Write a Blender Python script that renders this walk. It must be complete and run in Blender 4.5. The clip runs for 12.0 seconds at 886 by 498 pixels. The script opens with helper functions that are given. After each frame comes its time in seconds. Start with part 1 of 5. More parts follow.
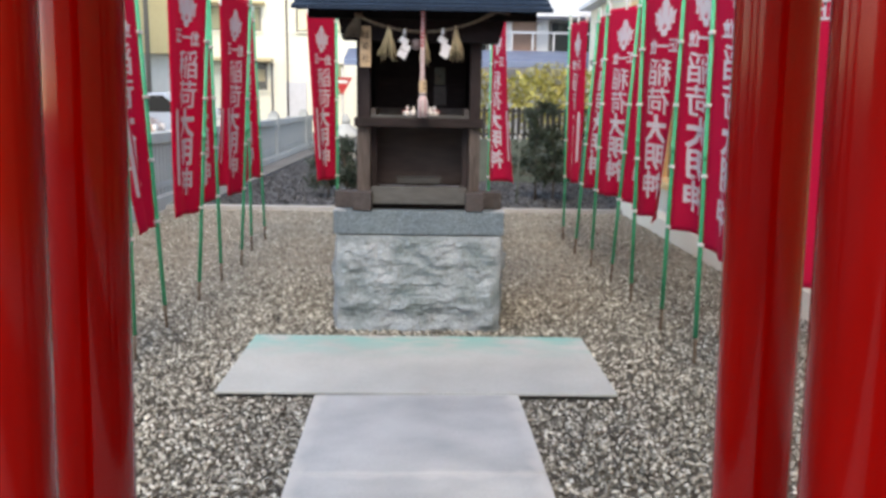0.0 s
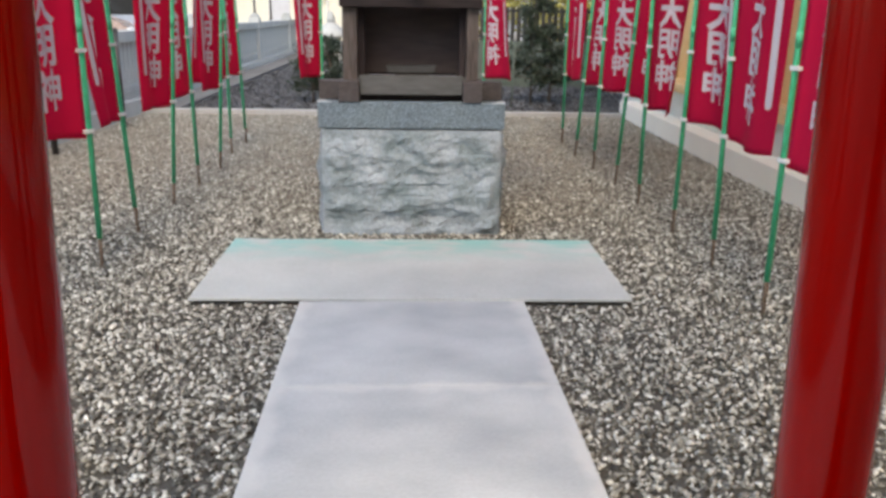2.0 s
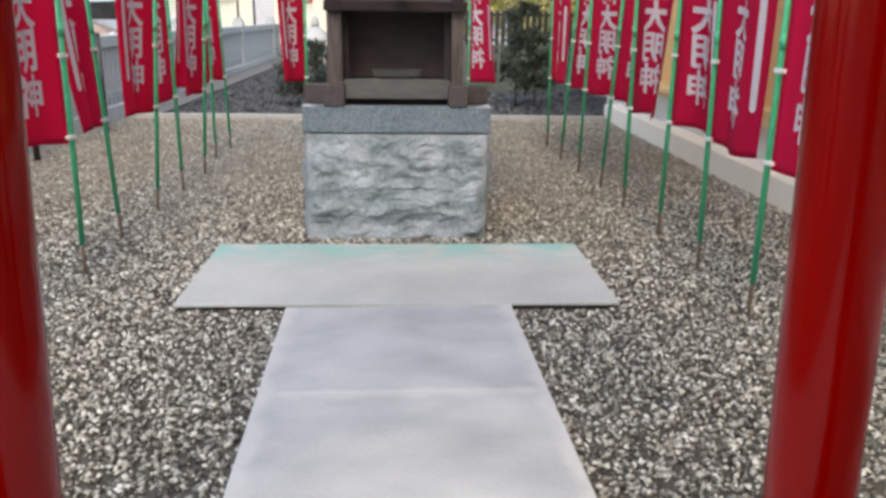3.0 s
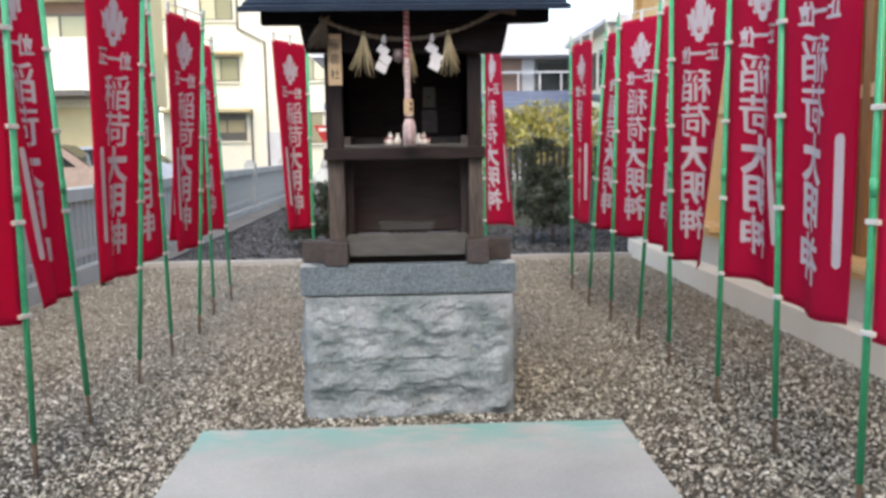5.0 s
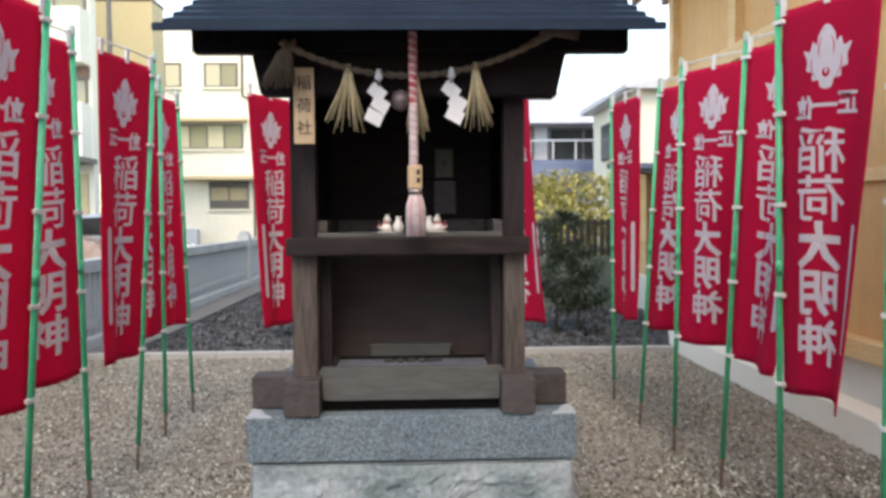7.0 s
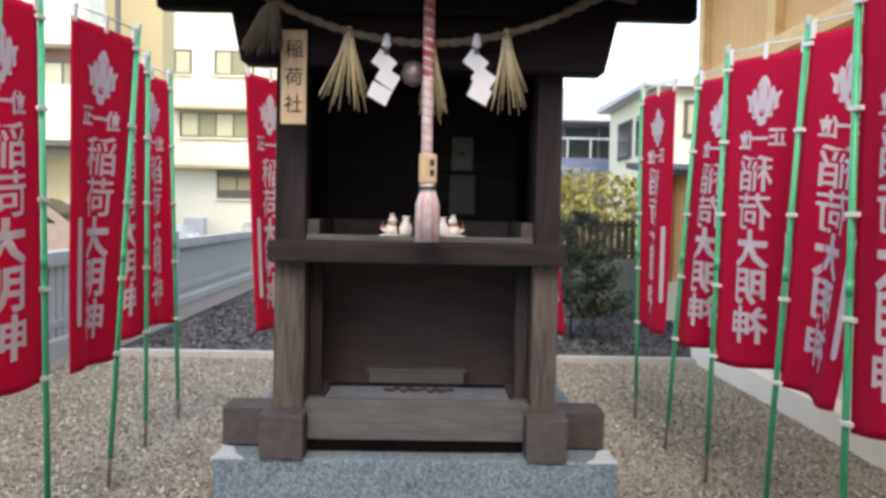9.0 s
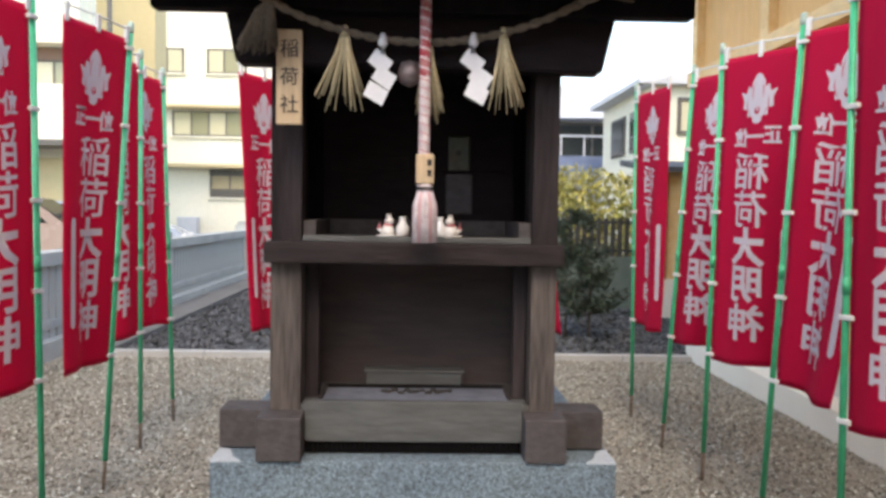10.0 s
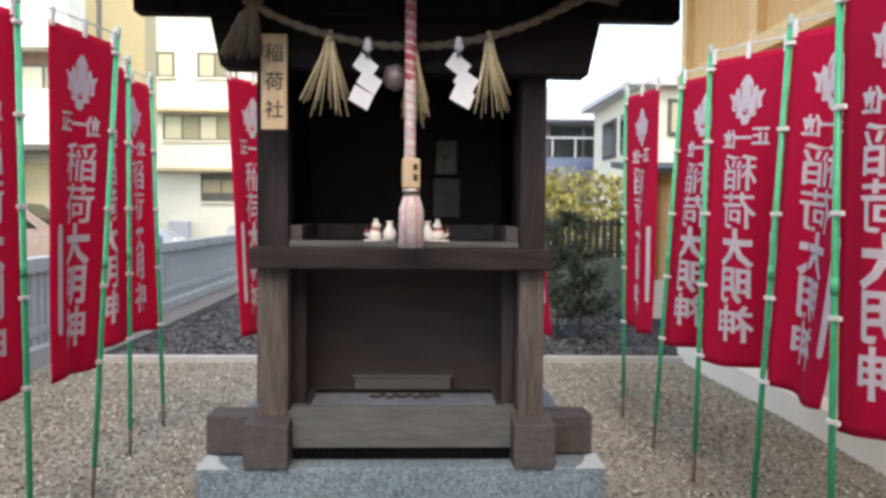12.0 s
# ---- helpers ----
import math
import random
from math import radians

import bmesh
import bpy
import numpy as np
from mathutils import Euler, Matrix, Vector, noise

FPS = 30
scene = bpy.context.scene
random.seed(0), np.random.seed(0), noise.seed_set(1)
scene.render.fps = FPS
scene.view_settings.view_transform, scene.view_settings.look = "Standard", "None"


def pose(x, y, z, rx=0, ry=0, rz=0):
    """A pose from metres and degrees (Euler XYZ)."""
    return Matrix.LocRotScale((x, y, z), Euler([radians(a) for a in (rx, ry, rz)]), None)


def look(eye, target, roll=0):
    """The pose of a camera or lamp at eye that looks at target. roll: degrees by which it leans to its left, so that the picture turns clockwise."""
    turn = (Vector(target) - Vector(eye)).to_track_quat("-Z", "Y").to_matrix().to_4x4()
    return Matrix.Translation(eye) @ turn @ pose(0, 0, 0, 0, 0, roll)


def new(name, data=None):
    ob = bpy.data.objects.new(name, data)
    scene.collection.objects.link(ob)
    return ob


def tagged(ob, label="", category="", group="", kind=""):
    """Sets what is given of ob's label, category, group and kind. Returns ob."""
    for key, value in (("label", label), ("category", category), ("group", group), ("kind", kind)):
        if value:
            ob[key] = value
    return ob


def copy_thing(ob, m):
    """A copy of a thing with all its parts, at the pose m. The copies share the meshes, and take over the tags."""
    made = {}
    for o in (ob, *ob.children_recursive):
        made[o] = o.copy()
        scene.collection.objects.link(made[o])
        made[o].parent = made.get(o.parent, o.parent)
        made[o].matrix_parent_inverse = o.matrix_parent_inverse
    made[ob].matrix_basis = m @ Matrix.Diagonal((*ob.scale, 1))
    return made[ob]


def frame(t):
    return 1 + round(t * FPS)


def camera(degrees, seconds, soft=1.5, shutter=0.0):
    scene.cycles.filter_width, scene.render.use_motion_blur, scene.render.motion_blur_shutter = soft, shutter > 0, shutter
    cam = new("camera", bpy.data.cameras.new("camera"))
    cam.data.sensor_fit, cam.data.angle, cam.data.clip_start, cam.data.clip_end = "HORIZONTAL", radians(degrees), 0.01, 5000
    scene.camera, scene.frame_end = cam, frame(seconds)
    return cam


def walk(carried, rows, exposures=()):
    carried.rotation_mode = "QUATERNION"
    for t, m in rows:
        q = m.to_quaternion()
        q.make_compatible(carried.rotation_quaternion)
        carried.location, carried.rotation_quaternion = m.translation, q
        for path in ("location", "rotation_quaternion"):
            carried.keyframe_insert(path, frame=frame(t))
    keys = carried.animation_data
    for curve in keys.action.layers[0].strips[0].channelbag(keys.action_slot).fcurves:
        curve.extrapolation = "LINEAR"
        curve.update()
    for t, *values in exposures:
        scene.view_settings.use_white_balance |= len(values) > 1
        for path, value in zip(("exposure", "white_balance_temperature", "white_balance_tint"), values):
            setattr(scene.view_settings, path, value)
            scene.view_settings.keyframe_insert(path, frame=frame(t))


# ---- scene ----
cam = camera(57.6, 12.0, soft=3.2)
PATH = [
    (0, (0.034, 0.407, 1.356), (0.076, 2.374, 0.997), 0.9),
    (0.5, (0.048, 0.628, 1.25), (0.071, 2.579, 0.812), 0.9),
    (1, (0.028, 0.719, 1.219), (0.059, 2.654, 0.718), 0.9),
    (1.5, (0.011, 0.757, 1.178), (0.059, 2.679, 0.628), 0.8),
    (2, (0.005, 0.764, 1.19), (0.077, 2.681, 0.625), 0.9),
    (2.5, (0.008, 0.774, 1.192), (0.1, 2.69, 0.623), 1.1),
    (2.7, (0.005, 0.774, 1.189), (0.105, 2.69, 0.623), 1.0),
    (4.5, (-0.003, 1.084, 1.196), (0.094, 3.048, 0.828), -0.3),
    (5, (0.014, 1.396, 1.25), (0.087, 3.38, 1.005), -0.9),
    (5.5, (-0.041, 1.717, 1.3), (0.029, 3.71, 1.154), -1.0),
    (6, (-0.033, 2.055, 1.292), (0.041, 4.051, 1.204), -1.0),
    (6.5, (-0.004, 2.391, 1.307), (0.071, 4.389, 1.237), -0.7),
    (7, (0.013, 2.682, 1.322), (0.074, 4.68, 1.244), -0.5),
    (7.5, (0.013, 2.885, 1.324), (0.05, 4.883, 1.24), 0.1),
    (7.7, (0.016, 2.955, 1.327), (0.05, 4.952, 1.239), 0.4),
    (9.5, (-0.001, 3.144, 1.34), (0.042, 5.142, 1.25), 1.2),
    (10, (-0.004, 3.15, 1.343), (0.053, 5.147, 1.249), 0.9),
    (10.5, (0.002, 3.154, 1.338), (0.068, 5.151, 1.247), 0.7),
    (11, (0.009, 3.156, 1.342), (0.078, 5.152, 1.25), 0.5),
    (11.5, (0.01, 3.158, 1.341), (0.082, 5.155, 1.252), 0.4),
    (12, (0.01, 3.157, 1.348), (0.085, 5.154, 1.26), 0.5),
]
EXPOSURES = ((0, 2.12), (2.5, 2.10), (4.5, 2.09), (6.0, 1.95), (7.0, 2.02), (7.5, 2.05), (9.5, 2.14), (12, 2.12))
KELVIN, TINT = 8600, 11
walk(cam, [(t, look(eye, target, roll)) for t, eye, target, roll in PATH], exposures=[(t, stops, KELVIN, TINT) for t, stops in EXPOSURES])

# ---- light ----
SUN_ELEV, SUN_FROM = 50.0, 184.0   # degrees above the horizon; compass bearing it shines from, +y is 0, +x is 90
world = bpy.data.worlds.new("sky_world")
world.use_nodes = True
scene.world = world
wn = world.node_tree.nodes
sky = wn.new("ShaderNodeTexSky")
sky.sky_type, sky.sun_disc = "NISHITA", False
sky.sun_elevation, sky.sun_rotation = radians(SUN_ELEV), radians(SUN_FROM)
sky.air_density, sky.dust_density, sky.ozone_density = 0.9, 0.6, 1.0
world.node_tree.links.new(sky.outputs[0], wn["Background"].inputs[0])
wn["Background"].inputs[1].default_value = 0.15

sun_data = bpy.data.lights.new("sun", "SUN")
sun_data.energy, sun_data.angle, sun_data.color = 0.46, radians(26), (1.0, 0.92, 0.82)
sun = new("sun", sun_data)
a, e = radians(SUN_FROM), radians(SUN_ELEV)
sun.matrix_basis = look((math.sin(a) * math.cos(e) * 30, math.cos(a) * math.cos(e) * 30, math.sin(e) * 30), (0, 0, 0))


# ---- materials ----
def material(name, color, rough=0.8, metal=0.0, vary=0.25, scale=6.0, fine=60.0, bump=0.2, bump_scale=80.0, second=None, second_amount=0.4, stretch=(1, 1, 1), per_object=0.0, per_island=0.0, spec=0.5):
    """A surface with a large stain pattern, a fine grain and a small relief."""
    m = bpy.data.materials.new(name)
    m.use_nodes = True
    n, l = m.node_tree.nodes, m.node_tree.links
    p = n["Principled BSDF"]
    co = n.new("ShaderNodeTexCoord")
    mp = n.new("ShaderNodeMapping")
    mp.inputs["Scale"].default_value = stretch
    l.new(co.outputs["Object"], mp.inputs[0])

    def tex(sc, detail=5.0):
        t = n.new("ShaderNodeTexNoise")
        t.inputs["Scale"].default_value, t.inputs["Detail"].default_value = sc, detail
        l.new(mp.outputs[0], t.inputs["Vector"])
        return t.outputs["Fac"]

    def ramp(fac, lo, hi):
        r = n.new("ShaderNodeMapRange")
        r.inputs[1].default_value, r.inputs[2].default_value = 0.3, 0.7
        r.inputs[3].default_value, r.inputs[4].default_value = lo, hi
        l.new(fac, r.inputs[0])
        return r.outputs[0]

    def mix(kind, fac, c1, c2):
        x = n.new("ShaderNodeMix")
        x.data_type, x.blend_type = "RGBA", kind
        for sock, v in ((x.inputs[0], fac), (x.inputs[6], c1), (x.inputs[7], c2)):
            if isinstance(v, (int, float)):
                sock.default_value = v
            elif isinstance(v, tuple):
                sock.default_value = (*v[:3], 1)
            else:
                l.new(v, sock)
        return x.outputs[2]

    def scaled(c, k):
        x = n.new("ShaderNodeVectorMath")
        x.operation = "SCALE"
        l.new(c, x.inputs[0])
        l.new(k, x.inputs["Scale"])
        return x.outputs[0]

    base = tuple(color)
    c = mix("MIX", ramp(tex(scale), 0.0, second_amount), base, second if second else tuple(v * 0.7 for v in color))
    c = scaled(c, ramp(tex(fine, 3.0), 1 - vary, 1 + vary))
    if per_object:
        oi = n.new("ShaderNodeObjectInfo")
        r = n.new("ShaderNodeMapRange")
        r.inputs[3].default_value, r.inputs[4].default_value = 1 - per_object, 1 + per_object
        l.new(oi.outputs["Random"], r.inputs[0])
        c = scaled(c, r.outputs[0])
    if per_island:
        ge = n.new("ShaderNodeNewGeometry")
        r = n.new("ShaderNodeMapRange")
        r.inputs[3].default_value, r.inputs[4].default_value = 1 - per_island, 1 + per_island
        l.new(ge.outputs["Random Per Island"], r.inputs[0])
        c = scaled(c, r.outputs[0])
    l.new(c, p.inputs["Base Color"])
    p.inputs["Metallic"].default_value = metal
    p.inputs["Specular IOR Level"].default_value = spec
    l.new(ramp(tex(scale * 2.3), max(0.02, rough - 0.12), min(1, rough + 0.1)), p.inputs["Roughness"])
    if bump:
        b = n.new("ShaderNodeBump")
        b.inputs["Strength"].default_value, b.inputs["Distance"].default_value = bump, 0.01
        l.new(tex(bump_scale, 4.0), b.inputs["Height"])
        l.new(b.outputs[0], p.inputs["Normal"])
    return m


def let_through(m, share):
    """Makes a thin cloth pass a share of the light that falls on its other side."""
    n, l = m.node_tree.nodes, m.node_tree.links
    p, out = n["Principled BSDF"], n["Material Output"]
    tr = n.new("ShaderNodeBsdfTranslucent")
    l.new(p.inputs["Base Color"].links[0].from_socket, tr.inputs[0])
    mx = n.new("ShaderNodeMixShader")
    mx.inputs[0].default_value = share
    l.new(p.outputs[0], mx.inputs[1])
    l.new(tr.outputs[0], mx.inputs[2])
    l.new(mx.outputs[0], out.inputs[0])


def glass(name, tint=(0.05, 0.055, 0.045), spec=0.5):
    m = bpy.data.materials.new(name)
    m.use_nodes = True
    p = m.node_tree.nodes["Principled BSDF"]
    p.inputs["Base Color"].default_value = (*tint, 1)
    p.inputs["Roughness"].default_value = 0.06
    p.inputs["Specular IOR Level"].default_value = spec
    return m


M_RED = material("vermilion_paint", (0.25, 0.0014, 0.001), 0.13, vary=0.08, scale=3, fine=25, bump=0.10, bump_scale=14, second=(0.16, 0.001, 0.001), second_amount=0.7, stretch=(1, 1, 0.12), spec=0.2)
M_GRANITE = material("granite", (0.138, 0.186, 0.215), 0.8, vary=0.62, scale=5, fine=160, bump=0.3, bump_scale=160, second=(0.100, 0.140, 0.175), second_amount=0.7)
M_ROCK = material("split_granite", (0.315, 0.365, 0.405), 0.9, vary=0.2, scale=7, fine=60, bump=0.5, bump_scale=42, second=(0.14, 0.185, 0.20), second_amount=1.0)
M_WOOD = material("aged_dark_wood", (0.013, 0.009, 0.0105), 0.75, vary=0.3, scale=4, fine=40, bump=0.4, bump_scale=60, second=(0.046, 0.036, 0.038), second_amount=0.9, stretch=(1.6, 1.6, 0.22), spec=0.2)
M_WOODH = material("aged_dark_wood_beam", (0.016, 0.0115, 0.012), 0.75, vary=0.3, scale=4, fine=40, bump=0.4, bump_scale=60, second=(0.042, 0.032, 0.033), second_amount=0.85, stretch=(0.2, 1, 1), spec=0.2)
M_BEAM = material("weathered_brown_beam", (0.050, 0.043, 0.042), 0.7, vary=0.2, scale=5, fine=50, bump=0.35, bump_scale=70, second=(0.080, 0.072, 0.075), second_amount=0.8, stretch=(0.6, 0.4, 1), spec=0.25)
# Rain-bleached streaks, plus the light on the lower pillars painted in as paleness.
M_WORNLIT = material("bleached_lit_pillar", (0.030, 0.024, 0.024), 0.75, vary=0.35, scale=5, fine=45, bump=0.4, bump_scale=60, second=(0.125, 0.105, 0.096), second_amount=0.95, stretch=(2.6, 2.6, 0.25), spec=0.2)
# Weathered grey, paler still for the light that the lower parts reflect.
M_SILL = material("weathered_lit_grey_wood", (0.060, 0.062, 0.061), 0.7, vary=0.18, scale=4, fine=45, bump=0.35, bump_scale=70, second=(0.092, 0.095, 0.094), second_amount=0.8, stretch=(0.25, 1, 1))
M_BACK = material("brown_back_board", (0.049, 0.034, 0.032), 0.75, vary=0.2, scale=4, fine=40, bump=0.3, bump_scale=60, second=(0.040, 0.029, 0.028), second_amount=0.8, stretch=(0.2, 1, 1))
# Near-black wood: the shade under eaves and in recesses is in its colour.
M_DARKWOOD = material("shaded_dark_wood", (0.0045, 0.0038, 0.0042), 0.8, vary=0.3, scale=5, fine=40, bump=0.3, bump_scale=60, second=(0.0075, 0.0062, 0.0066), second_amount=0.8, stretch=(1, 1, 0.25), spec=0.1)
# Brown wood darkened to hold the shade of upper recess and head beam.
M_INNER = material("shaded_brown_wood", (0.014, 0.0095, 0.0105), 0.7, vary=0.2, scale=4, fine=40, bump=0.3, bump_scale=60, second=(0.009, 0.006, 0.0065), second_amount=0.8, stretch=(0.3, 1, 1), spec=0.12)
# Greenish reflection of a pane, put into the base colour.
M_REFLECT = material("green_reflection_tint", (0.040, 0.062, 0.050), 0.4, vary=0.2, scale=14, fine=60, bump=0.2, second=(0.060, 0.042, 0.026), second_amount=1.0)
M_TRAY = material("blue_grey_tray_sheet", (0.15, 0.165, 0.21), 0.45, vary=0.15, scale=9, fine=60, bump=0.1, second=(0.10, 0.108, 0.14), second_amount=0.8)
M_ROOF = material("copper_roof_sheet", (0.008, 0.019, 0.038), 0.5, metal=0.0, vary=0.12, scale=4, fine=30, bump=0.08, bump_scale=30, second=(0.013, 0.029, 0.054), second_amount=0.8, stretch=(1, 3, 3), spec=0.18)
M_CLOTH = material("crimson_banner_cloth", (0.71, 0.014, 0.080), 0.85, vary=0.05, scale=3, fine=300, bump=0.15, bump_scale=400, second=(0.62, 0.012, 0.068), second_amount=0.5, per_object=0.08, spec=0.2)
let_through(M_CLOTH, 0.5)
M_PRINT = material("white_banner_print", (0.74, 0.69, 0.73), 0.85, vary=0.05, scale=9, fine=200, bump=0.1, bump_scale=300, second=(0.62, 0.55, 0.60), spec=0.2)
let_through(M_PRINT, 0.3)
M_GREEN = material("green_pole_plastic", (0.025, 0.42, 0.21), 0.4, vary=0.1, scale=8, fine=40, bump=0.1, bump_scale=50, second=(0.02, 0.30, 0.15))
M_STAKE = material("rusty_stake", (0.12, 0.085, 0.06), 0.75, vary=0.25, scale=20, fine=120, bump=0.4, bump_scale=150)
M_LOOP = material("white_loop_cloth", (0.72, 0.70, 0.68), 0.8, vary=0.08, scale=20, fine=200, bump=0.1)
M_CAP = material("grey_cap_plastic", (0.34, 0.44, 0.38), 0.6, vary=0.08, scale=20, fine=90, bump=0.05)
M_STRAW = material("rice_straw", (0.58, 0.49, 0.31), 0.85, vary=0.25, scale=30, fine=200, bump=0.4, bump_scale=200, per_island=0.25)
M_ROPE = material("aged_straw_rope", (0.15, 0.118, 0.088), 0.9, vary=0.3, scale=30, fine=200, bump=0.5, bump_scale=260)
M_PAPER = material("white_paper", (0.62, 0.63, 0.66), 0.8, vary=0.03, scale=12, fine=80, bump=0.05)
M_PLAQUE = material("pale_cedar_plaque", (0.52, 0.38, 0.24), 0.7, vary=0.12, scale=8, fine=60, bump=0.2, stretch=(2, 1, 0.3))
M_INK = material("black_ink", (0.03, 0.025, 0.022), 0.7, vary=0.1, bump=0.0)
M_RCORD = material("red_cord", (0.34, 0.02, 0.04), 0.8, vary=0.25, scale=45, second=(0.50, 0.30, 0.30), second_amount=0.9, fine=250, bump=0.4, bump_scale=300)
M_WCORD = material("white_cord", (0.66, 0.60, 0.60), 0.85, vary=0.2, scale=45, second=(0.42, 0.34, 0.36), second_amount=0.9, fine=250, bump=0.4, bump_scale=300)
M_PORC2 = material("pale_corner_stone", (0.40, 0.45, 0.49), 0.85, vary=0.15, scale=20, fine=120, bump=0.3)
M_PCORD = material("pink_cord", (0.55, 0.33, 0.34), 0.85, vary=0.15, scale=30, fine=250, bump=0.4, bump_scale=300)
M_PORC = material("white_porcelain", (0.80, 0.78, 0.76), 0.25, vary=0.03, scale=20, fine=90, bump=0.0)
M_FENCE = material("grey_stone_fence", (0.46, 0.47, 0.445), 0.85, vary=0.12, scale=3, fine=90, bump=0.3, bump_scale=120, second=(0.33, 0.345, 0.345), second_amount=0.8)
M_MOSSY = material("mossy_old_concrete", (0.12, 0.145, 0.125), 0.9, vary=0.15, scale=3, fine=60, bump=0.3, bump_scale=100, second=(0.065, 0.085, 0.07), second_amount=0.9)
M_LEDGE = material("pale_concrete", (0.40, 0.40, 0.385), 0.85, vary=0.1, scale=3, fine=80, bump=0.2, bump_scale=140, second=(0.31, 0.31, 0.30), second_amount=0.8)
M_FOUND = material("white_foundation_plaster", (0.80, 0.74, 0.64), 0.85, vary=0.06, scale=2, fine=80, bump=0.15, bump_scale=160, second=(0.74, 0.68, 0.58), second_amount=0.7)
M_GREYF = material("grey_mortar", (0.66, 0.62, 0.55), 0.85, vary=0.1, scale=2, fine=80, bump=0.2, bump_scale=160, second=(0.50, 0.485, 0.45), second_amount=0.7)
M_CEDAR = material("honey_cedar_board", (0.76, 0.43, 0.18), 0.6, vary=0.12, scale=2, fine=26, bump=0.2, bump_scale=50, second=(0.68, 0.38, 0.15), second_amount=0.7, stretch=(1, 5, 0.35), per_object=0.05)
M_CEDARD = material("brown_cedar_post", (0.36, 0.17, 0.065), 0.55, vary=0.15, scale=3, fine=26, bump=0.2, bump_scale=50, second=(0.24, 0.11, 0.045), second_amount=0.7, stretch=(3, 3, 0.3))
M_CEDARL = material("pale_cedar_beam", (0.82, 0.57, 0.30), 0.55, vary=0.12, scale=2, fine=26, bump=0.2, bump_scale=50, second=(0.68, 0.36, 0.12), second_amount=0.6, stretch=(4, 0.3, 4))
M_BLACK = material("black_painted_steel", (0.03, 0.028, 0.028), 0.5, vary=0.1, scale=10, fine=60, bump=0.1)
M_WHITEW = material("cream_stucco", (0.83, 0.79, 0.66), 0.9, vary=0.03, scale=0.4, fine=6, bump=0.1, bump_scale=20, second=(0.80, 0.765, 0.65), second_amount=0.5)
M_BEIGEW = material("beige_stucco", (0.58, 0.48, 0.29), 0.9, vary=0.03, scale=0.4, fine=6, bump=0.1, bump_scale=20, second=(0.52, 0.43, 0.26), second_amount=0.5)
M_YELLOWW = material("pale_yellow_stucco", (0.80, 0.76, 0.50), 0.9, vary=0.03, scale=0.4, fine=6, bump=0.1, bump_scale=20, second=(0.74, 0.70, 0.46), second_amount=0.5)
M_GREYW = material("grey_white_siding", (0.60, 0.61, 0.64), 0.85, vary=0.04, scale=0.5, fine=6, bump=0.1, bump_scale=20, second=(0.53, 0.54, 0.575), second_amount=0.5)
M_BLUER = material("blue_grey_metal_roof", (0.17, 0.215, 0.32), 0.45, metal=0.2, vary=0.05, scale=1, fine=10, bump=0.05)
M_BROWNW = material("brown_shutter", (0.24, 0.15, 0.12), 0.7, vary=0.06, scale=2, fine=20, bump=0.1)
M_TAN = material("tan_roller_shutter", (0.46, 0.37, 0.23), 0.6, vary=0.06, scale=2, fine=20, bump=0.1)
M_DARKR = material("dark_slate_roof", (0.07, 0.07, 0.08), 0.6, vary=0.1, scale=2, fine=20, bump=0.2)
M_FRAME = material("bronze_window_frame", (0.12, 0.11, 0.10), 0.5, vary=0.05, bump=0.0)
M_GLASSD = glass("dark_glass", (0.03, 0.035, 0.035))
# Bright yellowish reflections in the panes, put into the base colour.
M_GLASS = glass("reflection_tinted_glass", (0.33, 0.32, 0.21))
M_CARGLASS = glass("tinted_car_glass", (0.03, 0.03, 0.03), 0.15)
M_GLASSW = glass("white_curtained_glass", (0.60, 0.56, 0.40))
M_LEAFY = material("yellow_green_leaf", (0.46, 0.39, 0.12), 0.6, vary=0.3, scale=3, fine=30, bump=0.0, second=(0.20, 0.21, 0.04), second_amount=0.9, per_island=0.5)
M_LEAFD = material("dark_green_leaf", (0.018, 0.032, 0.017), 0.6, vary=0.3, scale=4, fine=30, bump=0.0, second=(0.02, 0.035, 0.02), per_island=0.5)
M_BARK = material("brown_bark", (0.10, 0.075, 0.055), 0.9, vary=0.3, scale=12, fine=60, bump=0.6, bump_scale=60)
M_ASPH = material("asphalt", (0.16, 0.155, 0.15), 0.9, vary=0.15, scale=0.6, fine=60, bump=0.3, bump_scale=120, second=(0.12, 0.118, 0.115), second_amount=0.8)
M_DARKBED = material("dark_slate_bed", (0.05, 0.05, 0.052), 0.9, vary=0.4, scale=3, fine=40, bump=1.0, bump_scale=40, second=(0.08, 0.085, 0.075), second_amount=0.7)
M_SLATE = material("dark_slate_chips", (0.075, 0.078, 0.085), 0.8, vary=0.2, scale=9, fine=60, bump=0.3, per_island=0.7)
M_CARW = material("beige_car_paint", (0.42, 0.31, 0.26), 0.25, vary=0.02, scale=2, fine=10, bump=0.0)
M_CARB = material("silver_blue_car_paint", (0.42, 0.47, 0.54), 0.25, vary=0.02, scale=2, fine=10, bump=0.0)
M_RSIGN = material("red_sign_paint", (0.5, 0.02, 0.02), 0.4, vary=0.04, bump=0.0)
M_BELL = material("dull_pinkish_brass", (0.26, 0.20, 0.20), 0.5, metal=0.3, vary=0.2, scale=20, fine=90, bump=0.1)
M_TYRE = material("black_rubber", (0.02, 0.02, 0.02), 0.85, vary=0.1, bump=0.1)
M_ALLOY = material("alloy_rim", (0.5, 0.5, 0.52), 0.35, metal=0.8, vary=0.05, bump=0.0)


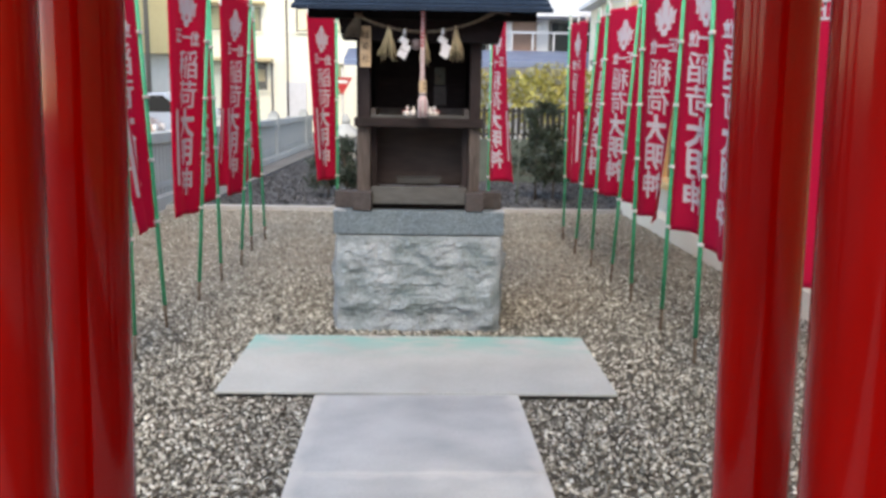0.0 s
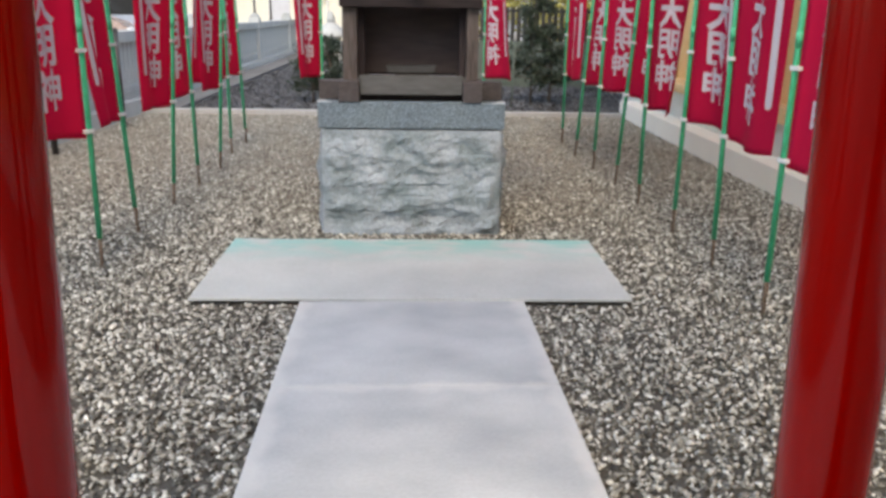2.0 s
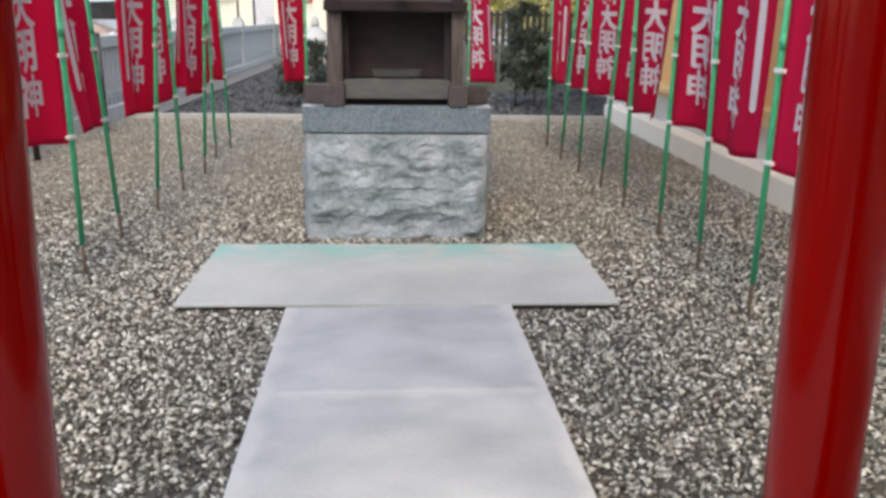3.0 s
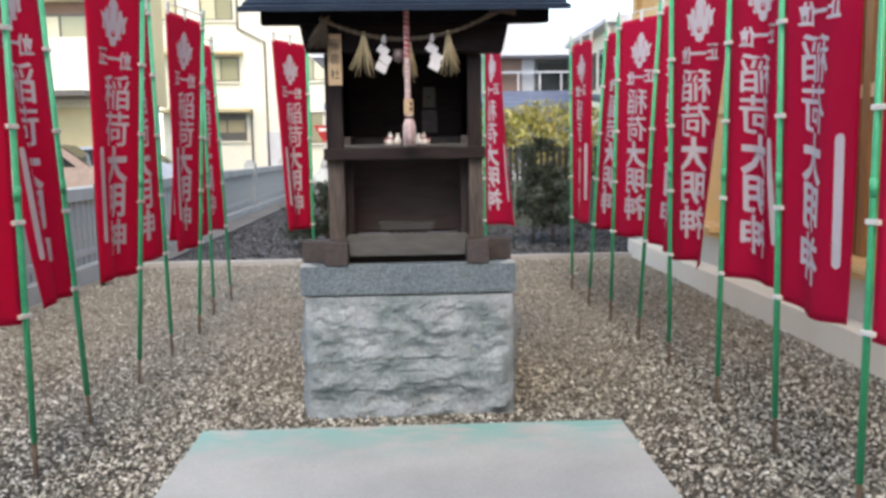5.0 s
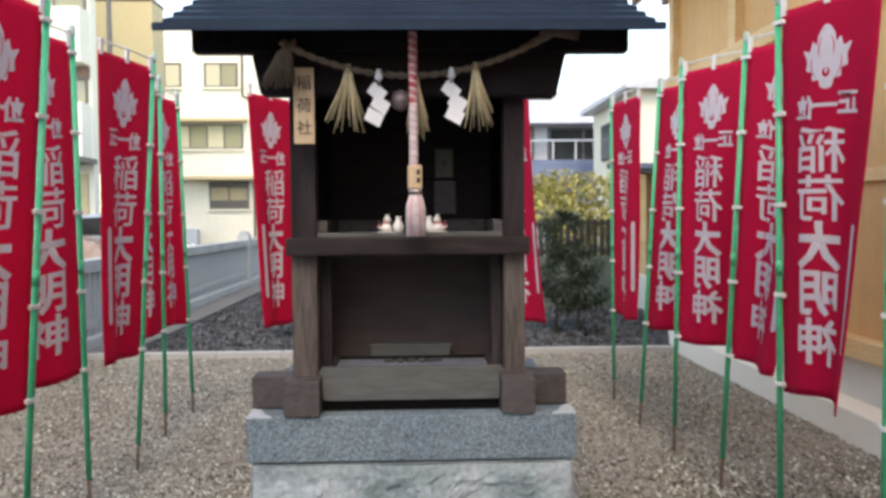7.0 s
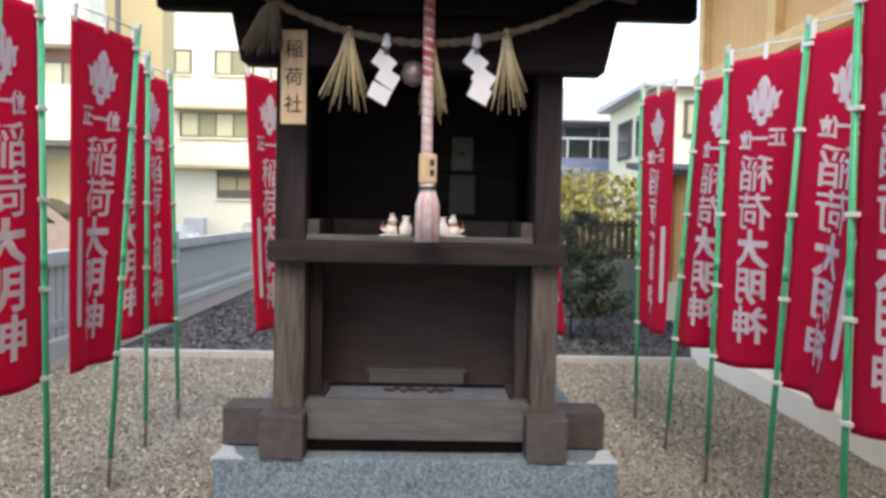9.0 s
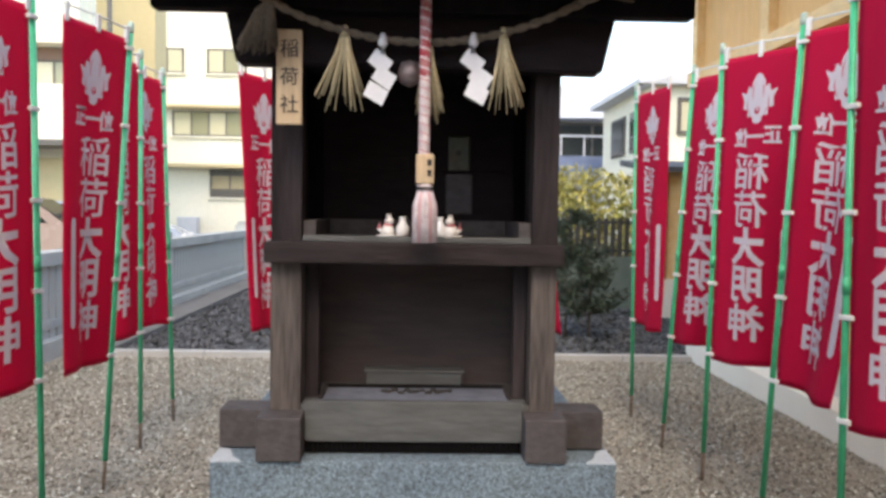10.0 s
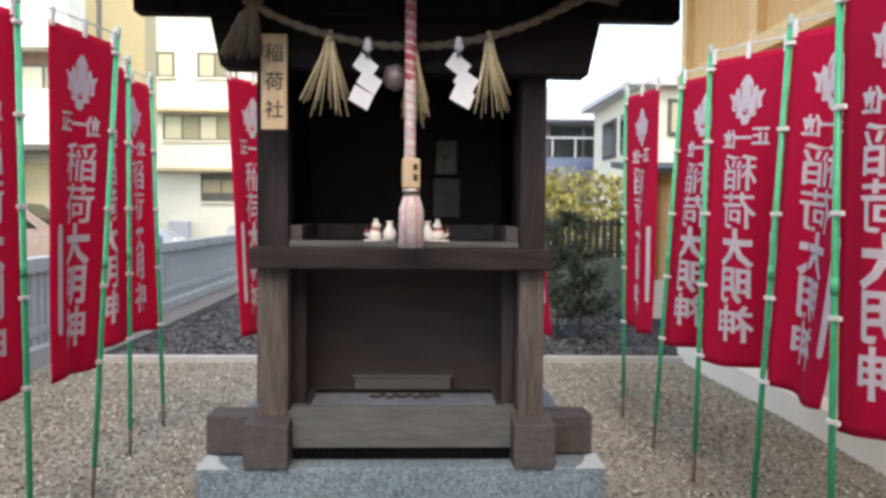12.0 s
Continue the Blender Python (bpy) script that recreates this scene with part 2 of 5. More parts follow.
def yard_soil():
    """Earth darkened with gap shade under dense gravel, paler dry soil where it thins."""
    m = material("yard_soil", (0.31, 0.285, 0.235), 0.95, vary=0.40, scale=1.6, fine=75, bump=1.0, bump_scale=85, second=(0.21, 0.18, 0.14), second_amount=0.9)
    n, l = m.node_tree.nodes, m.node_tree.links
    p = n["Principled BSDF"]
    src = p.inputs["Base Color"].links[0].from_socket
    co = n.new("ShaderNodeTexCoord")
    sep = n.new("ShaderNodeSeparateXYZ")
    no = n.new("ShaderNodeTexNoise")
    no.inputs["Scale"].default_value, no.inputs["Detail"].default_value = 1.7, 4.0
    l.new(co.outputs["Object"], sep.inputs[0])
    l.new(co.outputs["Object"], no.inputs["Vector"])
    add = n.new("ShaderNodeMath")
    add.operation = "MULTIPLY_ADD"
    add.inputs[1].default_value = 1.6
    l.new(no.outputs["Fac"], add.inputs[0])
    l.new(sep.outputs[1], add.inputs[2])
    r = n.new("ShaderNodeMapRange")
    r.inputs[1].default_value, r.inputs[2].default_value = 5.7, 7.6
    l.new(add.outputs[0], r.inputs[0])
    x = n.new("ShaderNodeMix")
    x.data_type = "RGBA"
    l.new(r.outputs[0], x.inputs[0])
    # Shade between the near stones, painted into the soil colour.
    x.inputs[6].default_value = (0.085, 0.078, 0.064, 1)
    l.new(src, x.inputs[7])
    l.new(x.outputs[2], p.inputs["Base Color"])
    return m


M_SOIL = yard_soil()


def stones_material(name, shades):
    """Grey, buff and brown pebbles, each of its own shade."""
    m = material(name, (0.30, 0.275, 0.25), 0.9, vary=0.15, scale=40, fine=200, bump=0.3, bump_scale=200)
    n, l = m.node_tree.nodes, m.node_tree.links
    ge = n.new("ShaderNodeNewGeometry")
    r = n.new("ShaderNodeValToRGB")
    e = r.color_ramp.elements
    e[0].position, e[0].color = 0.0, (*shades[0], 1)
    e[1].position, e[1].color = 1.0, (*shades[-1], 1)
    for pos, c in zip((0.3, 0.55, 0.8), shades[1:-1]):
        k = e.new(pos)
        k.color = (*c, 1)
    l.new(ge.outputs["Random Per Island"], r.inputs[0])
    l.new(r.outputs[0], n["Principled BSDF"].inputs["Base Color"])
    return m


M_PEBBLE = stones_material("mixed_pebbles", ((0.045, 0.043, 0.038), (0.145, 0.138, 0.118), (0.32, 0.312, 0.268), (0.50, 0.49, 0.43), (0.80, 0.80, 0.73)))
M_DUSTY = stones_material("dusty_pebbles", ((0.13, 0.122, 0.102), (0.195, 0.184, 0.154), (0.29, 0.277, 0.236), (0.395, 0.382, 0.33), (0.63, 0.62, 0.56)))


def stained_concrete():
    """The crosswise slab: pale concrete with copper-green drip stains along its rear edge."""
    m = material("drip_stained_concrete", (0.47, 0.50, 0.485), 0.85, vary=0.07, scale=2.2, fine=90, bump=0.15, bump_scale=220, second=(0.385, 0.41, 0.40), second_amount=1.0)
    n, l = m.node_tree.nodes, m.node_tree.links
    p = n["Principled BSDF"]
    src = p.inputs["Base Color"].links[0].from_socket
    co = n.new("ShaderNodeTexCoord")
    sep = n.new("ShaderNodeSeparateXYZ")
    l.new(co.outputs["Object"], sep.inputs[0])
    mp = n.new("ShaderNodeMapping")
    mp.inputs["Scale"].default_value = (1, 2.2, 1)
    l.new(co.outputs["Object"], mp.inputs[0])
    no = n.new("ShaderNodeTexNoise")
    no.inputs["Scale"].default_value = 4.5
    l.new(mp.outputs[0], no.inputs["Vector"])
    r = n.new("ShaderNodeMapRange")
    r.inputs[1].default_value, r.inputs[2].default_value = 0.04, 0.42
    l.new(sep.outputs[1], r.inputs[0])
    r2 = n.new("ShaderNodeMapRange")
    r2.inputs[1].default_value, r2.inputs[2].default_value, r2.inputs[4].default_value = 0.36, 0.58, 0.95
    l.new(no.outputs["Fac"], r2.inputs[0])
    mul = n.new("ShaderNodeMath")
    mul.operation = "MULTIPLY"
    l.new(r.outputs[0], mul.inputs[0])
    l.new(r2.outputs[0], mul.inputs[1])
    x = n.new("ShaderNodeMix")
    x.data_type = "RGBA"
    l.new(mul.outputs[0], x.inputs[0])
    l.new(src, x.inputs[6])
    x.inputs[7].default_value = (0.20, 0.45, 0.42, 1)
    l.new(x.outputs[2], p.inputs["Base Color"])
    return m


M_STAINED = stained_concrete()


# ---- mesh helpers ----
def finish(name, bm, mat, smooth=False):
    me = bpy.data.meshes.new(name)
    if smooth:
        for f in bm.faces:
            f.smooth = True
    bm.to_mesh(me)
    bm.free()
    if mat:
        me.materials.append(mat)
    return me


def part(name, bm, mat, parent=None, label="", smooth=False, m=None):
    """One mesh object out of a bmesh (or of a mesh to be shared), under its parent."""
    me = bm if isinstance(bm, bpy.types.Mesh) else finish(name, bm, mat, smooth)
    ob = new(name, me)
    if m is not None:
        ob.matrix_basis = m
    if parent is not None:
        ob.parent = parent
    if label:
        tagged(ob, label)
    return ob


def thing(name, label, category, m=None, group="", kind=""):
    ob = new(name)
    ob.empty_display_size = 0.1
    if m is not None:
        ob.matrix_basis = m
    return tagged(ob, label, category, group, kind)


def box(x0, x1, y0, y1, z0, z1, bevel=0.0, bm=None, taper=0.0):
    """A box between two corners, with rounded edges; taper draws the top in along x."""
    own = bmesh.new()
    g = bmesh.ops.create_cube(own, size=1.0)
    for v in g["verts"]:
        tx = taper if v.co.z > 0 else 0.0
        v.co = Vector(((x0 + x1) / 2 + v.co.x * (x1 - x0 - 2 * tx), (y0 + y1) / 2 + v.co.y * (y1 - y0), (z0 + z1) / 2 + v.co.z * (z1 - z0)))
    if bevel:
        bmesh.ops.bevel(own, geom=list(own.edges), offset=bevel, segments=2, profile=0.6, affect="EDGES")
    if bm is None:
        return own
    tmp = bpy.data.meshes.new("tmp")
    own.to_mesh(tmp)
    own.free()
    bm.from_mesh(tmp)
    bpy.data.meshes.remove(tmp)
    return bm


def tube(points, radius, sides=10, bm=None, closed=True):
    """A round bar along points; radius is one number or one for each point."""
    bm = bm or bmesh.new()
    pts = [Vector(p) for p in points]
    rad = radius if isinstance(radius, (list, tuple)) else [radius] * len(pts)
    rings = []
    for i, p in enumerate(pts):
        d = (pts[min(i + 1, len(pts) - 1)] - pts[max(i - 1, 0)]).normalized()
        q = d.to_track_quat("Z", "Y")
        rings.append([bm.verts.new(p + q @ Vector((math.cos(k * math.tau / sides) * rad[i], math.sin(k * math.tau / sides) * rad[i], 0))) for k in range(sides)])
    for r0, r1 in zip(rings, rings[1:]):
        for k in range(sides):
            bm.faces.new((r0[k], r0[(k + 1) % sides], r1[(k + 1) % sides], r1[k])).smooth = True
    if closed:
        bm.faces.new(rings[0][::-1])
        bm.faces.new(rings[-1])
    return bm


def prism(outline, axis, lo, hi, bevel=0.0):
    """A flat outline pulled from lo to hi along an axis (0 x, 1 y, 2 z)."""
    bm = bmesh.new()
    def at(p, v):
        c = list(p)
        c.insert(axis, v)
        return Vector(c)
    a = [bm.verts.new(at(p, lo)) for p in outline]
    b = [bm.verts.new(at(p, hi)) for p in outline]
    bm.faces.new(a)
    bm.faces.new(b[::-1])
    for i in range(len(a)):
        j = (i + 1) % len(a)
        bm.faces.new((a[i], b[i], b[j], a[j]))
    bmesh.ops.recalc_face_normals(bm, faces=list(bm.faces))
    if bevel:
        bmesh.ops.bevel(bm, geom=list(bm.edges), offset=bevel, segments=2, affect="EDGES")
    return bm


def lathe(profile, sides=14, bm=None, centre=(0, 0, 0)):
    """A turned shape from (radius, height) pairs."""
    bm = bm or bmesh.new()
    c = Vector(centre)
    rings = [[bm.verts.new(c + Vector((r * math.cos(k * math.tau / sides), r * math.sin(k * math.tau / sides), z))) for k in range(sides)] for r, z in profile]
    for r0, r1 in zip(rings, rings[1:]):
        for k in range(sides):
            bm.faces.new((r0[k], r0[(k + 1) % sides], r1[(k + 1) % sides], r1[k])).smooth = True
    bm.faces.new(rings[0][::-1])
    bm.faces.new(rings[-1])
    return bm


def scatter(name, mat, centres, sizes, flat, seed, smooth=False):
    """Many small uneven stones in one mesh: eight-sided lumps."""
    rng = np.random.default_rng(seed)
    n = len(centres)
    base = np.array([(1, 0, 0), (-1, 0, 0), (0, 1, 0), (0, -1, 0), (0, 0, 1), (0, 0, -1)], float)
    tri = np.array([(0, 2, 4), (2, 1, 4), (1, 3, 4), (3, 0, 4), (2, 0, 5), (1, 2, 5), (3, 1, 5), (0, 3, 5)])
    v = base[None] * (0.7 + 0.6 * rng.random((n, 6, 1)))
    v = v + rng.normal(0, 0.18, (n, 6, 3))
    v = v * sizes[:, None, None] * np.stack([np.ones(n), 0.6 + 0.4 * rng.random(n), np.full(n, flat)], 1)[:, None]
    ang = rng.random(n) * math.tau
    ca, sa = np.cos(ang)[:, None], np.sin(ang)[:, None]
    x, y = v[..., 0] * ca - v[..., 1] * sa, v[..., 0] * sa + v[..., 1] * ca
    v = np.stack([x, y, v[..., 2] + x * rng.normal(0, 0.35, n)[:, None]], 2) + centres[:, None]
    faces = (tri[None] + 6 * np.arange(n)[:, None, None]).reshape(-1, 3)
    me = bpy.data.meshes.new(name)
    me.vertices.add(n * 6)
    me.vertices.foreach_set("co", v.reshape(-1).astype(np.float32))
    me.loops.add(len(faces) * 3)
    me.loops.foreach_set("vertex_index", faces.reshape(-1).astype(np.int32))
    me.polygons.add(len(faces))
    me.polygons.foreach_set("loop_start", (np.arange(len(faces)) * 3).astype(np.int32))
    me.update(calc_edges=True)
    me.materials.append(mat)
    return new(name, me)


def leaves(name, mat, centres, size, seed, parent=None, long=2.2):
    """Many small folded leaves in one mesh."""
    rng = np.random.default_rng(seed)
    n = len(centres)
    s = size * (0.6 + 0.8 * rng.random(n))
    d = rng.normal(0, 1, (n, 3)) + np.array([0, 0, 0.3])
    d /= np.linalg.norm(d, axis=1)[:, None]
    w = np.cross(d, rng.normal(0, 1, (n, 3)))
    w /= np.linalg.norm(w, axis=1)[:, None]
    nn = np.cross(d, w)
    c = np.asarray(centres)
    L = (s * long)[:, None]
    W = (s * 0.5)[:, None]
    v = np.stack([c, c + d * L * 0.5 + w * W + nn * W * 0.3, c + d * L, c + d * L * 0.5 - w * W + nn * W * 0.3], 1)
    faces = np.array([(0, 1, 2), (0, 2, 3)])[None] + 4 * np.arange(n)[:, None, None]
    faces = faces.reshape(-1, 3)
    me = bpy.data.meshes.new(name)
    me.vertices.add(n * 4)
    me.vertices.foreach_set("co", v.reshape(-1).astype(np.float32))
    me.loops.add(len(faces) * 3)
    me.loops.foreach_set("vertex_index", faces.reshape(-1).astype(np.int32))
    me.polygons.add(len(faces))
    me.polygons.foreach_set("loop_start", (np.arange(len(faces)) * 3).astype(np.int32))
    me.update(calc_edges=True)
    me.materials.append(mat)
    ob = new(name, me)
    ob.parent = parent
    return ob


def glyphs(text, size, bold=0.022):
    """A flat mesh of the built-in font's letters, centred on its own middle."""
    cu = bpy.data.curves.new("glyphs", "FONT")
    cu.body, cu.size, cu.offset, cu.resolution_u = text, size, bold * size, 2
    ob = bpy.data.objects.new("glyphs", cu)
    scene.collection.objects.link(ob)
    me = bpy.data.meshes.new_from_object(ob.evaluated_get(bpy.context.evaluated_depsgraph_get()))
    bpy.data.objects.remove(ob)
    bm = bmesh.new()
    bm.from_mesh(me)
    bpy.data.meshes.remove(me)
    xs, ys = [v.co.x for v in bm.verts], [v.co.y for v in bm.verts]
    c = Vector(((min(xs) + max(xs)) / 2, (min(ys) + max(ys)) / 2, 0))
    for v in bm.verts:
        v.co -= c
    return bm


# ---- ground, path and yard ----
def sheet(x0, x1, y0, y1, z, nx, ny, rough=0.0, seed=0):
    bm = bmesh.new()
    grid = [[bm.verts.new((x0 + (x1 - x0) * i / nx, y0 + (y1 - y0) * j / ny, z + (rough * noise.noise(Vector((i * 0.37 + seed, j * 0.41, 0))) if rough else 0))) for i in range(nx + 1)] for j in range(ny + 1)]
    for j in range(ny):
        for i in range(nx):
            bm.faces.new((grid[j][i], grid[j][i + 1], grid[j + 1][i + 1], grid[j + 1][i]))
    return bm


tagged(part("ground", sheet(-900, 900, -900, 900, -0.03, 8, 8), M_ASPH), "worn grey asphalt ground reaching to the horizon", "ground", kind="structure")
tagged(part("yard_floor", sheet(-3.2, 2.6, -4.0, 10.4, -0.008, 60, 140, 0.008), M_SOIL, smooth=True), "brown earth under the yard's loose gravel", "ground", kind="structure")

PED_X0, PED_X1, PED_Y0, PED_Y1 = -0.495, 0.475, 5.11, 6.05


def gravel(seed, count, x0, x1, y0, y1, size, span=(0, 1), bareness=(0, 0)):
    rng = np.random.default_rng(seed)
    c = np.stack([x0 + (x1 - x0) * rng.random(count), y0 + (y1 - y0) * rng.random(count), rng.random(count) * 0.006 - 0.004], 1)
    on_path = (np.abs(c[:, 0] - 0.02 * (3.95 - c[:, 1])) < 0.476) & (c[:, 1] < 3.97)
    on_slab = (np.abs(c[:, 0]) < 0.935) & (c[:, 1] > 3.955) & (c[:, 1] < 4.885)
    in_ped = (c[:, 0] > PED_X0) & (c[:, 0] < PED_X1) & (c[:, 1] > PED_Y0) & (c[:, 1] < PED_Y1)
    drift = 0.35 * np.sin(c[:, 0] * 2.3 + 1.1 * np.sin(c[:, 0] * 5.1)) + 0.25 * np.sin(c[:, 0] * 7.7)
    bare = np.interp(c[:, 1] + drift, span, bareness) > rng.random(count)   # the gravel thins out along y
    c = c[~(on_path | on_slab | in_ped | bare)]
    return c, size * (0.55 + 0.9 * rng.random(len(c)) ** 1.5)


c, s = gravel(3, 150000, -3.15, 2.5, 1.6, 7.0, 0.0106, (4.2, 6.8), (0.0, 0.9))
tagged(scatter("yard_gravel", M_PEBBLE, c, s, 0.7, 4), "loose grey and buff gravel spread over the yard", "gravel", kind="stuff")
c, s = gravel(9, 52000, -3.15, 2.5, 4.2, 7.4, 0.0095, (4.4, 6.8), (1.0, 0.2))
tagged(scatter("shrine_gravel", M_DUSTY, c, s, 0.6, 10), "sparse dusty gravel on dry soil round the shrine", "gravel", kind="stuff")
c, s = gravel(5, 32000, -3.1, 2.5, 7.4, 10.38, 0.0105)
tagged(scatter("far_gravel", M_DUSTY, c, s, 0.6, 6), "sparse dusty gravel on dry soil behind the shrine", "gravel", kind="stuff")
c, s = gravel(7, 80000, -3.15, 2.5, -2.5, 1.6, 0.0105)
tagged(scatter("rear_gravel", M_PEBBLE, c, s, 0.6, 8), "loose grey and buff gravel spread over the yard", "gravel", kind="stuff")


def worn_path():
    """Concrete walked grey in the middle, paler and rougher along its rims and at a joint."""
    m = material("path_concrete", (0.50, 0.525, 0.52), 0.85, vary=0.06, scale=2.8, fine=90, bump=0.15, bump_scale=220, second=(0.325, 0.35, 0.36), second_amount=1.0, stretch=(0.8, 1.2, 1))
    n, l = m.node_tree.nodes, m.node_tree.links
    p = n["Principled BSDF"]
    src = p.inputs["Base Color"].links[0].from_socket
    co = n.new("ShaderNodeTexCoord")
    sep = n.new("ShaderNodeSeparateXYZ")
    l.new(co.outputs["Object"], sep.inputs[0])

    def math_node(op, u, v):
        x = n.new("ShaderNodeMath")
        x.operation = op
        for sock, w in zip(x.inputs, (u, v)):
            if isinstance(w, (int, float)):
                sock.default_value = w
            else:
                l.new(w, sock)
        return x.outputs[0]

    def fade(fac, lo, hi, top):
        r = n.new("ShaderNodeMapRange")
        r.interpolation_type = "SMOOTHSTEP"
        r.inputs[1].default_value, r.inputs[2].default_value, r.inputs[4].default_value = lo, hi, top
        l.new(fac, r.inputs[0])
        return r.outputs[0]

    no = n.new("ShaderNodeTexNoise")
    no.inputs["Scale"].default_value, no.inputs["Detail"].default_value = 7.0, 4.0
    l.new(co.outputs["Object"], no.inputs["Vector"])
    wob = math_node("MULTIPLY", math_node("SUBTRACT", no.outputs["Fac"], 0.5), 0.12)
    rim = fade(math_node("ADD", math_node("ABSOLUTE", sep.outputs[0], 0), wob), 0.40, 0.46, 0.6)
    joint = fade(math_node("ADD", math_node("ABSOLUTE", math_node("ADD", sep.outputs[1], 0.812), 0), wob), 0.045, 0.0, 0.5)
    x = n.new("ShaderNodeMix")
    x.data_type = "RGBA"
    l.new(math_node("MAXIMUM", rim, joint), x.inputs[0])
    l.new(src, x.inputs[6])
    x.inputs[7].default_value = (0.60, 0.605, 0.575, 1)
    l.new(x.outputs[2], p.inputs["Base Color"])
    return m


M_PATH = worn_path()
path = thing("paved_path", "pale weathered concrete path slabs leading to the shrine", "path", kind="structure")
for y0, y1 in ((-7.9, -5.55), (-5.548, -3.2), (-3.198, -0.80), (-0.798, 0.0)):   # the path runs a little askew to the shrine
    part("slab", box(-0.4725, 0.4725, y0, y1, -0.06, 0.022, 0.007), M_PATH, path, m=pose(0, 3.956, 0, 0, 0, 1.15))
cross = part("slab", box(-0.935, 0.935, -0.46, 0.46, 0.016, 0.030, 0.004), M_STAINED, path, "pale slab with green drip stains along its rear edge", m=pose(0, 4.42, 0))
# Set-back base, added and coloured dark to draw the slab's shadow line.
part("slab_bed", box(-0.905, 0.905, -0.43, 0.43, -0.07, 0.0158), M_DARKBED, path, "dark recessed base added for the shadow line under the slab", m=pose(0, 4.42, 0))

kerb = thing("kerb", "narrow pale concrete kerb at the rear of the yard", "kerb", kind="structure")
for i in range(9):
    part("kerb_stone", box(-3.2 + i * 0.633, -3.2 + i * 0.633 + 0.628, 10.4, 10.5, -0.05, 0.05, 0.006), M_LEDGE, kerb)
tagged(part("planting_bed", sheet(-3.2, 3.4, 10.5, 19.0, -0.005, 30, 20, 0.05, 7), M_DARKBED, smooth=True), "dark bed of slate chips behind the kerb", "ground", kind="structure")
rng = np.random.default_rng(11)
n = 13000
c = np.stack([-2.75 + 5.9 * rng.random(n), 10.53 + 7.0 * rng.random(n) ** 1.4, 0.005 + 0.03 * rng.random(n)], 1)
c = c[(c[:, 1] < 14.2) | (c[:, 0] < -0.85)]
tagged(scatter("slate_chips", M_SLATE, c, 0.016 + 0.03 * rng.random(len(c)) ** 2, 0.7, 12), "dark grey slate chips heaped in the bed", "gravel", kind="stuff")


# ---- torii gates ----
def torii(y, xl, xr, group):
    t = thing("torii_gate", "glossy vermilion painted torii gate over the path", "torii gate", group=group)
    for side, x, lean in ((-1, xl, 0.03), (1, xr, -0.03)):
        rad = 0.080
        part("post", tube([(x + lean * z, y, z) for z in (-0.1, 0.4, 0.9, 1.4, 1.9, 2.5)], rad, 40), M_RED, t)
        part("base_collar", lathe([(0.1, -0.02), (0.1, 0.05), (0.095, 0.06), (0.082, 0.06)], 32, centre=(x, y, 0)), M_BLACK, t, "black base collar")
    cx = (xl + xr) / 2
    part("tie_beam", box(cx - 0.95, cx + 0.95, y - 0.035, y + 0.035, 2.05, 2.16, 0.006), M_RED, t)
    outline = [(cx - 1.15, 2.54), (cx - 0.5, 2.50), (cx + 0.5, 2.50), (cx + 1.15, 2.54), (cx + 1.2, 2.70), (cx + 0.5, 2.65), (cx - 0.5, 2.65), (cx - 1.2, 2.70)]
    part("top_lintel", prism(outline, 1, y - 0.09, y + 0.09, 0.006), M_RED, t)
    part("lintel_strut", box(cx - 0.05, cx + 0.05, y - 0.02, y + 0.02, 2.16, 2.50, 0.004), M_RED, t)
    return t


torii(2.05, -0.69, 0.77, "torii gates over the path")
torii(1.60, -0.65, 0.746, "torii gates over the path")


